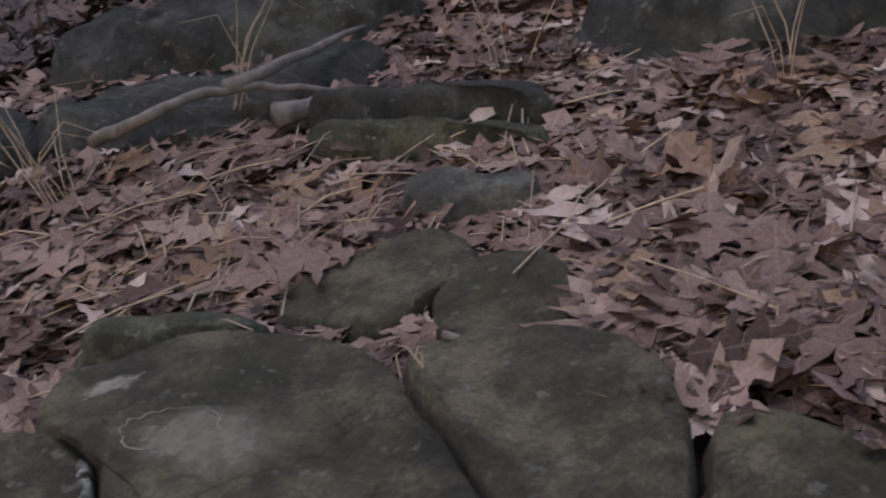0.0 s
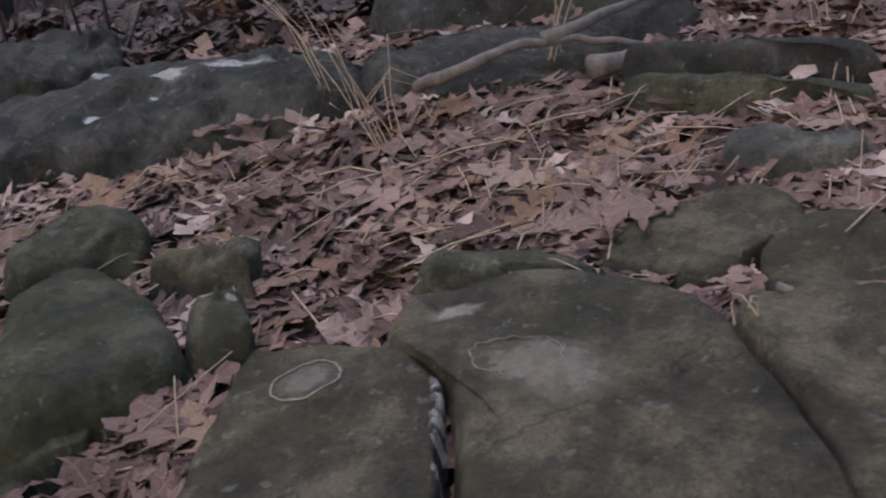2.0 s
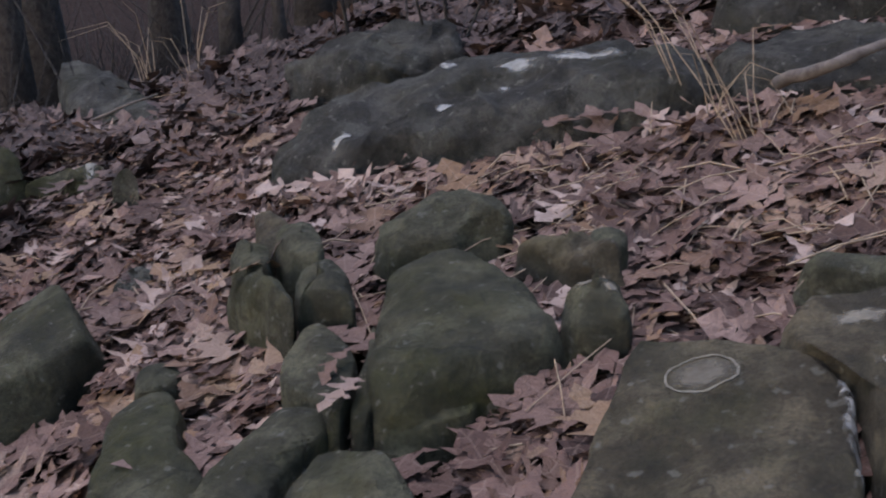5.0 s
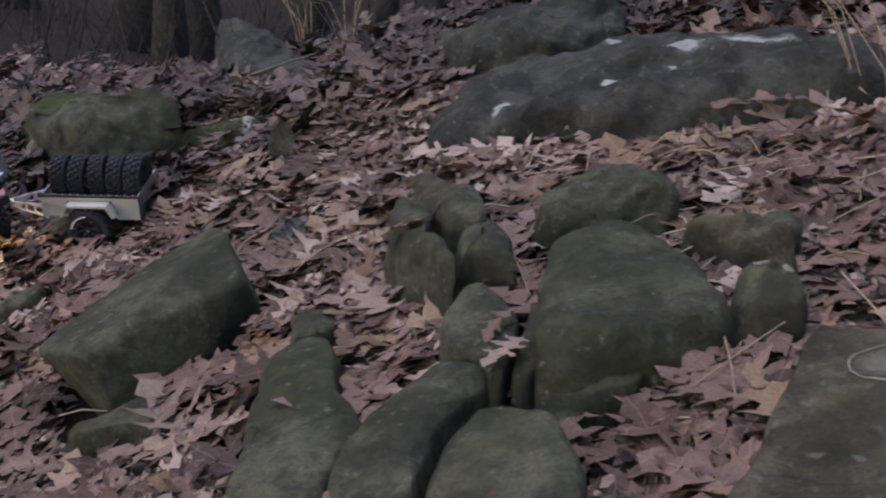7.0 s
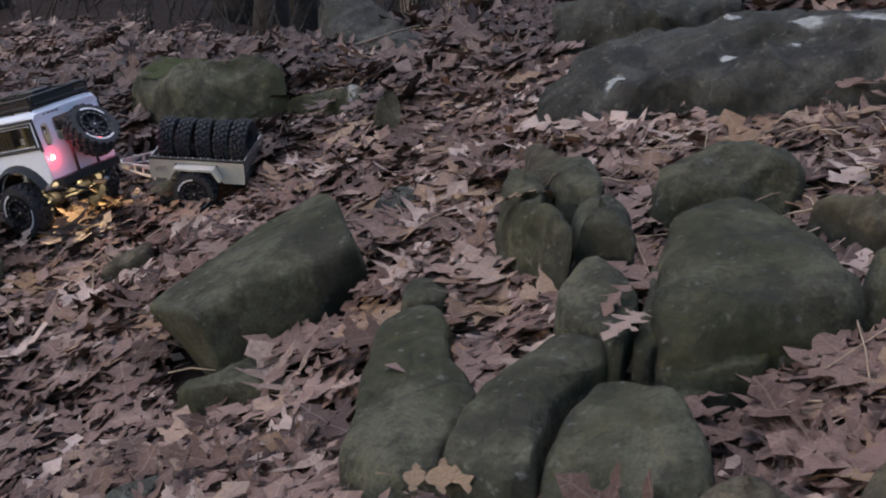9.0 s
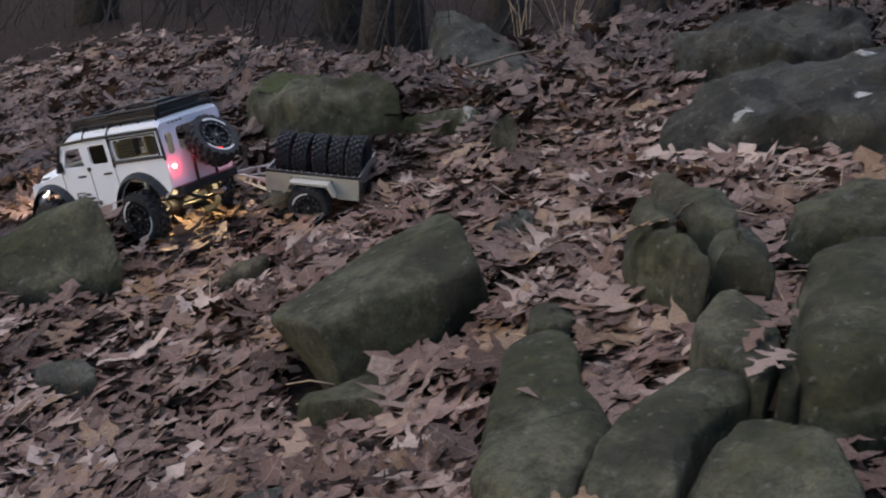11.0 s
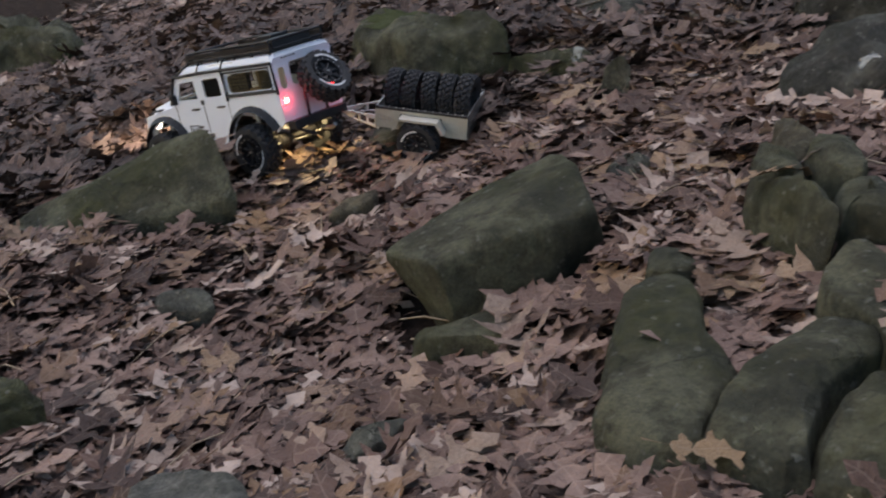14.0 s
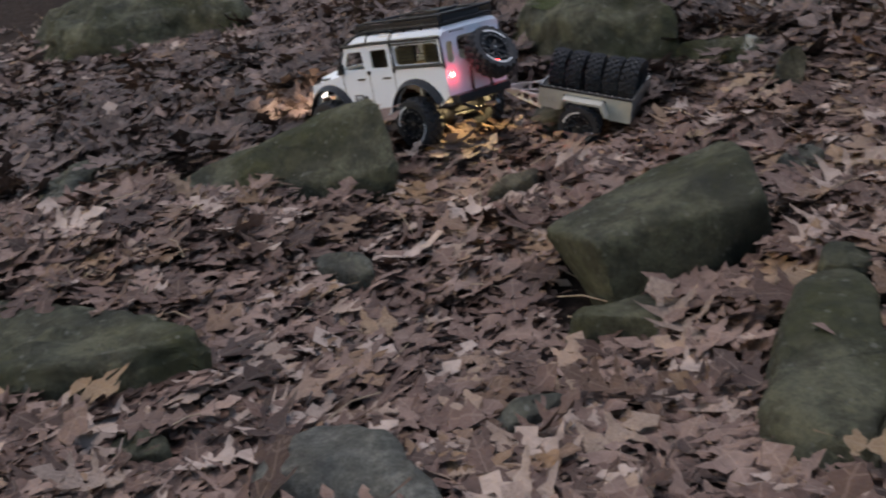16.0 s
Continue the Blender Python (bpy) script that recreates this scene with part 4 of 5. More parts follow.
def tyre_mesh(r, w, hole, lugs=20):
    """A knobbly off-road tyre round the y axis: one surface, with four rows of staggered tread blocks raised from it."""
    bm = bmesh.new()
    h = w / 2
    steps = lugs * 6
    across = [-0.98, -0.96, -0.56, -0.52, -0.48, -0.44, -0.05, -0.02, 0.02, 0.05, 0.44, 0.48, 0.52, 0.56, 0.96, 0.98]
    rows = []
    for k in range(steps):
        line = [(hole, -h * 0.75), (r * 0.72, -h), (r * 0.88, -h * 1.0)]
        for s in across:
            band = 0 if s < -0.5 else 1 if s < 0 else 2 if s < 0.5 else 3
            groove = s in (-0.98, -0.52, -0.48, -0.02, 0.02, 0.48, 0.52, 0.98)
            phase = (k + (0, 3, 1, 4)[band] + round((s % 0.5) * 3 * (1 if band % 2 else -1))) % 6
            up = 0.0 if groove or phase >= 4 else 1.0
            line.append((r * (0.915 + 0.085 * up) * (0.955 if abs(s) > 0.9 else 0.992 if abs(s) > 0.5 else 1.0), s * h * 1.02))
        line += [(r * 0.88, h * 1.0), (r * 0.72, h), (hole, h * 0.75)]
        a = 2 * math.pi * k / steps
        rows.append([bm.verts.new((d * math.cos(a), s, d * math.sin(a))) for d, s in line])
    for k in range(steps):
        a, b = rows[k], rows[(k + 1) % steps]
        for n in range(len(a)):
            n2 = (n + 1) % len(a)
            bm.faces.new((a[n], a[n2], b[n2], b[n]))
    bmesh.ops.recalc_face_normals(bm, faces=bm.faces[:])
    return bm


def arc_band(bm, r0, r1, y, a0, a1, steps=10, gap=0.0):
    for k in range(steps):
        b0 = radians(a0 + (a1 - a0) * k / steps)
        b1 = radians(a0 + (a1 - a0) * (k + 1 - gap) / steps)
        low = r0 + (r1 - r0) * (0.18 if k % 2 else 0.0)
        bm.faces.new([bm.verts.new((r * math.cos(b), y, r * math.sin(b))) for r, b in ((low, b0), (r1, b0), (r1, b1), (low, b1))])
    bmesh.ops.remove_doubles(bm, verts=bm.verts[:], dist=0.0001)
    return bm


def wheel(parent, at, r, w, side, turn=0.0, lettered=True, name="wheel", rim=True):
    """Tyre, black beadlock rim with bolts, hub cap and pale lettering; side: +1 faces the truck's left."""
    tyre = part(name, tyre_mesh(r, w, r * 0.56), RUBBER, parent, "black knobbly off-road tyre on a black rim")
    tyre.matrix_basis = pose(*at, 0, turn, 0)
    h = w / 2 * side
    if rim:
        bm = bmesh.new()
        lathe(bm, [(r * 0.58, h * 0.86), (r * 0.57, h * 0.98), (r * 0.48, h * 0.98), (r * 0.46, h * 0.55), (r * 0.2, h * 0.4), (r * 0.18, h * 0.75), (r * 0.0015, h * 0.75)], (0, 0, 0), 32)
        lathe(bm, [(r * 0.58, -h * 0.7), (r * 0.56, h * 0.5)], (0, 0, 0), 32)
        for k in range(8):
            a = k * math.pi / 4
            tube(bm, [(r * 0.17 * math.cos(a), h * 0.55, r * 0.17 * math.sin(a)), (r * 0.5 * math.cos(a), h * 0.66, r * 0.5 * math.sin(a))], r * 0.06, 6)
        rim_ob = part("rim", bm, BLACK, tyre, "black beadlock rim")
        bm = bmesh.new()
        for k in range(14):
            a = k * 2 * math.pi / 14
            c, s = r * 0.525 * math.cos(a), r * 0.525 * math.sin(a)
            tube(bm, [(c, h * 0.96, s), (c, h * 1.03, s)], r * 0.022, 6)
        tube(bm, [(0, h * 0.7, 0), (0, h * 0.92, 0)], r * 0.05, 8)
        tagged(part("bolts", bm, STEEL, tyre, "small bright rim bolts"), kind="stuff")
    if lettered:
        for a0, a1 in ((20, 100), (200, 300)):
            bm = arc_band(bmesh.new(), r * 0.665, r * 0.745, h * 1.015, a0, a1, 12)
            part("lettering", bm, LETTER, tyre, "worn white tyre lettering")
    return tyre


def build_truck(m):
    truck = new("scale_truck")
    tagged(truck, "white scale off-road truck with black roof rack, lamps lit", "model truck")
    W = 0.094
    # side panels with arches, door windows and a long rear window
    side = [(-0.072, 0.034), (-0.107, 0.058), (-0.107, 0.186), (0.236, 0.183), (0.266, 0.128), (0.272, 0.118), (0.392, 0.098), (0.4, 0.066)]
    side += [(0.324 + 0.083 * math.cos(radians(a)), 0.002 + 0.083 * math.sin(radians(a))) for a in (40, 60, 80, 100, 120, 140, 160)]
    side += [(0.238, 0.018), (0.085, 0.018)]
    side += [(0.084 * math.cos(radians(a)), 0.004 + 0.086 * math.sin(radians(a))) for a in (25, 45, 65, 90, 115, 135, 152)]
    holes = [[(0.249, 0.131), (0.228, 0.172), (0.176, 0.173), (0.174, 0.13)], rounded(0.084, 0.144, 0.131, 0.174, 0.005), rounded(-0.09, 0.055, 0.134, 0.178, 0.009)]
    for s in (1, -1):
        panel = part("side_panel", plate(side, holes, lambda u, v, d, s=s: (u, s * (W - d), v), 0.004), WHITE, truck)
        for n, (u0, u1) in enumerate(((0.176, 0.248), (0.084, 0.144), (-0.09, 0.055))):
            part("window_pane", boxed(u0, u1, s * W - s * 0.0034 - 0.0005, s * W - s * 0.0034 + 0.0005, 0.13, 0.176), GLASS, panel, "clear window pane")
        bm = bmesh.new()
        tube(bm, [(-0.094 + 0.0, s * (W + 0.0015), 0.131), (0.059, s * (W + 0.0015), 0.131), (0.059, s * (W + 0.0015), 0.182), (-0.094, s * (W + 0.0015), 0.182), (-0.094, s * (W + 0.0015), 0.131)], 0.0022, 6)
        part("window_frame", bm, BLACK, panel)
        bm = bmesh.new()
        for k in range(13):
            x = -0.084 + k * 0.011
            box(bm, x - 0.0005, x + 0.0005, s * (W - 0.009), s * (W - 0.008), 0.134, 0.178)
        for k in range(5):
            z = 0.14 + k * 0.008
            box(bm, -0.088, 0.053, s * (W - 0.008), s * (W - 0.007), z - 0.0005, z + 0.0005)
        part("window_mesh", bm, BLACK, panel, "fine wire mesh behind the window")
        # door seams, handles, hinge, filler cap
        for x in (0.068, 0.158, 0.262):
            part("door_seam", boxed(x - 0.0007, x + 0.0007, s * W - 0.0006, s * W + 0.0006, 0.022, 0.126), BLACK, panel)
        for x in (0.095, 0.19):
            part("door_handle", boxed(x - 0.013, x + 0.013, s * W - 0.001, s * W + 0.004, 0.104, 0.108, bevel=0.001), BLACK, panel)
        for x, z in ((0.158, 0.121), (0.152, 0.04)):
            part("hinge", boxed(x - 0.005, x + 0.005, s * W - 0.001, s * W + 0.003, z - 0.005, z + 0.005, bevel=0.001), BLACK, panel)
        # flares
        for cx, r0 in ((0.324, 0.083), (0.0, 0.086)):
            bm = bmesh.new()
            pts = [(cx + r0 * math.cos(radians(a)), 0.004 + r0 * math.sin(radians(a))) for a in range(10, 166, 12)]
            ins = [(cx + (r0 + 0.011) * math.cos(radians(a)), 0.004 + (r0 + 0.011) * math.sin(radians(a))) for a in range(10, 166, 12)]
            rows = [[bm.verts.new((u, s * (W + o), v)) for u, v in line] for line, o in ((ins, -0.003), (ins, 0.004), (pts, 0.016), (pts, 0.012), (pts, -0.003))]
            for a, b in zip(rows, rows[1:]):
                for k in range(len(pts) - 1):
                    bm.faces.new((a[k], a[k + 1], b[k + 1], b[k]))
            bmesh.ops.recalc_face_normals(bm, faces=bm.faces[:])
            part("wheel_flare", bm, BLACK, truck, "black wheel arch flare")
        part("rock_slider", boxed(0.08, 0.245, s * (W + 0.004) - 0.006, s * (W + 0.004) + 0.006, 0.008, 0.018, bevel=0.002), BLACK, truck)
        # roof-side lamp strip and tubes of the cage
        part("roof_window", boxed(0.02, 0.11, s * 0.0885 - 0.002, s * 0.0885 + 0.002, 0.196, 0.204, bevel=0.0018), STEEL, truck, "narrow roof side window")
        bm = bmesh.new()
        y = s * (W + 0.003)
        tube(bm, [(0.275, y, 0.122), (0.262, y, 0.145), (0.242, y, 0.187), (0.15, y, 0.19), (-0.108, y, 0.19), (-0.11, y, 0.12)], 0.0033, 8)
        tube(bm, [(0.064, y, 0.118), (0.064, y, 0.19), (0.06, s * 0.08, 0.216)], 0.0033, 8)
        tube(bm, [(0.15, y, 0.19), (0.15, s * 0.08, 0.216)], 0.003, 8)
        tube(bm, [(0.064, y, 0.128), (-0.11, y, 0.128)], 0.003, 8)
        tube(bm, [(0.24, y, 0.187), (0.19, s * 0.082, 0.212)], 0.003, 8)
        part("cage_tube", bm, BLACK, truck, "black outside roll cage")
        # mirror and tail lamps
        part("wing_mirror", boxed(0.252, 0.262, s * (W + 0.002) - 0.005, s * (W + 0.002) + 0.012, 0.122, 0.146, bevel=0.002), BLACK, truck)
        lamp = part("tail_lamp", boxed(-0.112, -0.106, s * 0.078 - 0.007, s * 0.078 + 0.007, 0.092, 0.112, bevel=0.002), TAIL_RED, truck, "glowing red tail lamp")
        part("bulb", boxed(-0.1135, -0.112, s * 0.08 - 0.004, s * 0.08 + 0.004, 0.098, 0.106), TAIL_HOT, lamp)
        head = bmesh.new()
        lathe(head, [(0.014, 0.0), (0.013, 0.004), (0.0002, 0.006)], (0, 0, 0), 16)
        for v in head.verts:
            v.co = Vector((0.4 + v.co.y, s * 0.062 + v.co.x, 0.078 + v.co.z))
        part("headlight", head, HEAD_WHITE, truck, "lit round headlight")
    # roof, hood, windscreen frame, rear wall
    bm = bmesh.new()
    prof = [(-0.108, 0.186), (-0.11, 0.2), (-0.1, 0.208), (0.19, 0.208), (0.228, 0.196), (0.24, 0.183)]
    rows = []
    for y, dz in ((-W, -0.012), (-W * 0.94, -0.002), (-W * 0.8, 0.0), (0, 0.001), (W * 0.8, 0.0), (W * 0.94, -0.002), (W, -0.012)):
        rows.append([bm.verts.new((x, y, max(0.184, z + dz))) for x, z in prof])
    for a, b in zip(rows, rows[1:]):
        for k in range(len(prof) - 1):
            bm.faces.new((a[k], a[k + 1], b[k + 1], b[k]))
    for r in (rows[0], rows[-1]):
        bm.faces.new(r)
    bmesh.ops.recalc_face_normals(bm, faces=bm.faces[:])
    part("roof", bm, WHITE, truck)
    bm = bmesh.new()
    prof = [(0.27, 0.118), (0.268, 0.134), (0.33, 0.129), (0.385, 0.116), (0.4, 0.104), (0.402, 0.06)]
    rows = [[bm.verts.new((x, y, z - dz)) for x, z in prof] for y, dz in ((-0.09, 0.02), (-0.07, 0.016), (-0.062, 0.002), (0, 0.0), (0.062, 0.002), (0.07, 0.016), (0.09, 0.02))]
    for a, b in zip(rows, rows[1:]):
        for k in range(len(prof) - 1):
            bm.faces.new((a[k], a[k + 1], b[k + 1], b[k]))
    bmesh.ops.recalc_face_normals(bm, faces=bm.faces[:])
    part("hood", bm, WHITE, truck, smooth=False)
    part("hood_vent", boxed(0.34, 0.37, 0.072, 0.0895, 0.108, 0.111), BLACK, truck)
    def tilt(u, v, d):
        return (0.268 - 0.03 * v / 0.055 + d, u, 0.129 + v)
    screen = part("windscreen_frame", plate([(-W, 0), (W, 0), (W * 0.97, 0.056), (-W * 0.97, 0.056)], [[(-0.082, 0.006), (0.082, 0.006), (0.08, 0.05), (-0.08, 0.05)]], tilt, 0.004), WHITE, truck)
    part("windscreen", plate([(-0.082, 0.006), (0.082, 0.006), (0.08, 0.05), (-0.08, 0.05)], [], lambda u, v, d: tilt(u, v, 0.001 + d), 0.001), GLASS, screen, "clear windscreen")
    rear = part("rear_panel", plate([(-W, 0.056), (W, 0.056), (W, 0.186), (0.08, 0.206), (-0.08, 0.206), (-W, 0.186)],
                                   [rounded(0.06, 0.08, 0.128, 0.176, 0.008), rounded(-0.08, -0.06, 0.128, 0.176, 0.008), rounded(-0.045, 0.045, 0.13, 0.182, 0.008)],
                                   lambda u, v, d: (-0.108 + d, u, v), 0.004), WHITE, truck)
    for u0, u1 in ((0.06, 0.08), (-0.08, -0.06), (-0.045, 0.045)):
        part("rear_window", boxed(-0.1065, -0.1055, u0, u1, 0.128, 0.182), GLASS, rear, "clear rear window pane")
    for k in range(4):
        part("vent_slot", boxed(-0.1095, -0.107, 0.02 + k * 0.012, 0.028 + k * 0.012, 0.193, 0.197, bevel=0.001), BLACK, rear)
    part("rear_bumper", boxed(-0.128, -0.104, -0.085, 0.085, 0.036, 0.056, bevel=0.003), BLACK, truck)
    bm = bmesh.new()
    for s in (-1, 1):
        tube(bm, [(-0.12, s * 0.03, 0.045), (-0.125, s * 0.03, 0.15)], 0.0035, 8)
        tube(bm, [(-0.108, s * 0.085, 0.045), (-0.125, s * 0.03, 0.012), (-0.05, s * 0.03, 0.0)], 0.004, 8)
    tube(bm, [(-0.125, -0.03, 0.135), (-0.125, 0.03, 0.135)], 0.0035, 8)
    part("tyre_carrier", bm, BLACK, truck, "black tubular rear tyre carrier")
    spare = wheel(truck, (0, 0, 0), 0.0605, 0.046, -1, 0, True, "spare_wheel")
    spare.matrix_basis = pose(-0.152, -0.012, 0.132, 0, 35, 0) @ pose(0, 0, 0, 0, 0, -90)
    part("hitch", tube(bmesh.new(), [(-0.12, 0, 0.02), (-0.15, 0, 0.018), (-0.162, 0, 0.024)], 0.005, 8), STEEL, truck, "bright tow hook")
    # grille, bumper, bull bar
    part("grille", boxed(0.399, 0.405, -0.045, 0.045, 0.062, 0.1, bevel=0.002), BLACK, truck)
    bm = boxed(0.405, 0.428, -0.09, 0.09, 0.022, 0.044, bevel=0.003)
    for s in (-1, 1):
        tube(bm, [(0.42, s * 0.05, 0.04), (0.424, s * 0.05, 0.098), (0.414, s * 0.03, 0.108)], 0.0035, 8)
        tube(bm, [(0.42, s * 0.05, 0.06), (0.405, s * 0.09, 0.06)], 0.003, 8)
    tube(bm, [(0.414, -0.03, 0.108), (0.414, 0.03, 0.108)], 0.0035, 8)
    part("bull_bar", bm, BLACK, truck, "black front bumper with a tube bar")
    # roof rack: rails, cross slats, side posts and stowed boxes
    bm = bmesh.new()
    for s in (-1, 1):
        for z in (0.218, 0.236):
            tube(bm, [(-0.104, s * 0.083, z), (0.15, s * 0.083, z), (0.198, s * 0.07, z - 0.004)], 0.003, 8)
        for x in (-0.1, -0.04, 0.02, 0.08, 0.14):
            tube(bm, [(x, s * 0.083, 0.206), (x, s * 0.083, 0.236)], 0.0024, 6)
    for x in (-0.104, 0.198):
        for z in (0.218, 0.236):
            tube(bm, [(x, -0.075, z - (0.004 if x > 0 else 0)), (x, 0.075, z - (0.004 if x > 0 else 0))], 0.003, 8)
    rack = part("roof_rack", bm, BLACK, truck, "black tubular roof rack with slats")
    for k in range(11):
        x = -0.092 + k * 0.027
        part("slat", boxed(x - 0.004, x + 0.004, -0.08, 0.08, 0.216, 0.2185), BLACK, rack)
    part("rack_floor", boxed(-0.1, 0.19, -0.078, 0.078, 0.2105, 0.2135), BLACK, rack, "black mesh rack floor")
    for s in (-1, 1):
        part("side_rail", boxed(-0.104, 0.19, s * 0.0835 - 0.0022, s * 0.0835 + 0.0022, 0.222, 0.231), BLACK, rack)
    part("rack_box", boxed(-0.09, -0.03, -0.06, 0.06, 0.219, 0.235, bevel=0.003), BLACK, rack)
    part("light_bar", boxed(0.2, 0.214, -0.07, 0.07, 0.206, 0.222, bevel=0.002), BLACK, rack)
    part("rack_box", boxed(0.005, 0.06, 0.045, 0.081, 0.219, 0.234, bevel=0.002), BLACK, rack)
    part("rack_box", boxed(0.0, 0.05, -0.078, -0.02, 0.219, 0.24, bevel=0.002), BLACK, rack)
    # inside
    part("interior", boxed(-0.1, 0.262, -0.086, 0.086, 0.095, 0.102), INTERIOR, truck, "tan cabin floor and seats")
    for x in (0.1, 0.19):
        for y in (-0.045, 0.045):
            bm = boxed(x - 0.022, x + 0.022, y - 0.026, y + 0.026, 0.102, 0.122, bevel=0.004)
            box(bm, x - 0.028, x - 0.018, y - 0.026, y + 0.026, 0.11, 0.168, 0.004)
            part("cabin_seat", bm, INTERIOR if x < 0.15 else BLACK, truck)
    part("dashboard", boxed(0.225, 0.262, -0.08, 0.08, 0.102, 0.13, bevel=0.004), BLACK, truck)
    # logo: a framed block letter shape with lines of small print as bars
    y = W + 0.0012
    def flat(u, v, d):
        return (u, y + d, v)
    part("emblem_frame", plate([(0.196, 0.034), (0.228, 0.034), (0.228, 0.0685), (0.196, 0.0685)], [[(0.1985, 0.0365), (0.2255, 0.0365), (0.2255, 0.066), (0.1985, 0.066)]], flat, 0.0006), BLACK, truck)
    part("emblem", plate([(0.203, 0.041), (0.208, 0.041), (0.208, 0.0495), (0.216, 0.0495), (0.216, 0.041), (0.221, 0.041), (0.221, 0.062), (0.216, 0.062), (0.216, 0.0535), (0.208, 0.0535), (0.208, 0.062), (0.203, 0.062)], [], flat, 0.0006), BLACK, truck)
    for u0, u1, v0, v1 in ((0.178, 0.193, 0.06, 0.065), (0.165, 0.193, 0.05, 0.055), (0.16, 0.193, 0.04, 0.045), (0.16, 0.228, 0.0295, 0.031)):
        part("print_bar", boxed(u0, u1, y, y + 0.0006, v0, v1), BLACK, truck)
    # chassis, axles, shocks
    bm = bmesh.new()
    for s in (-1, 1):
        box(bm, -0.1, 0.4, s * 0.034 - 0.005, s * 0.034 + 0.005, 0.03, 0.045)
    box(bm, 0.1, 0.24, -0.05, 0.05, 0.012, 0.03, 0.004)
    part("chassis", bm, BLACK, truck)
    for x in (0.0, 0.324):
        bm = bmesh.new()
        tube(bm, [(x, -0.085, 0), (x, 0.085, 0)], 0.009, 10)
        lathe(bm, [(0.001, -0.018), (0.017, -0.014), (0.02, 0.0), (0.017, 0.014), (0.001, 0.018)], (x, 0.02, 0), 14)
        part("axle", bm, BLACK, truck)
        for s in (-1, 1):
            bm = bmesh.new()
            n = 60
            top, low = Vector((x + 0.025, s * 0.058, 0.085)), Vector((x + 0.01, s * 0.068, 0.005))
            tube(bm, [low.lerp(top, k / n) + Vector((0.008 * math.cos(k * 0.84), 0.008 * math.sin(k * 0.84), 0)) for k in range(n + 1)], 0.0013, 5)
            tube(bm, [low, top], 0.0045, 8)
            part("shock_absorber", bm, STEEL, truck, "coil-over shock with a bright spring")
            wheel(truck, (x, s * 0.103, 0), 0.0605, 0.048, s, 25 + 60 * x)
    truck.matrix_basis = m
    return truck


TRUCK = pose(-2.303, 1.139, -0.113, -7.9, 15.0, 191.0) @ Matrix.Scale(0.92, 4)
build_truck(TRUCK)


def lamp_at(name, kind, at, energy, colour, size, aim=None, wide=75):
    ob = new(name, bpy.data.lights.new(name, kind))
    ob.data.energy, ob.data.color = energy, colour
    if kind == "SPOT":
        ob.data.spot_size, ob.data.spot_blend, ob.data.shadow_soft_size = radians(wide), 0.6, size
    else:
        ob.data.shadow_soft_size = size
    p = TRUCK @ Vector(at)
    ob.matrix_world = look(p, TRUCK @ Vector(aim)) if aim else Matrix.Translation(p)
    return ob


# Yellow rock lights in the wheel arches, headlights, tail lamps, cabin light.
for x in (-0.04, 0.26):
    for s in (-1, 1):
        lamp_at("rock_light", "SPOT", (x, s * 0.045, 0.04), 0.65, (1.0, 0.82, 0.42), 0.008, (x, s * 0.06, -0.1), 150)
for s in (-1, 1):
    lamp_at("headlight_beam", "SPOT", (0.415, s * 0.062, 0.078), 2.2, (1.0, 0.92, 0.78), 0.012, (1.2, s * 0.1, -0.05))
    lamp_at("tail_glow", "POINT", (-0.122, s * 0.078, 0.1), 0.022, (1.0, 0.06, 0.1), 0.005)
lamp_at("cabin_light", "POINT", (0.17, 0.0, 0.178), 0.04, (1.0, 0.85, 0.5), 0.01)


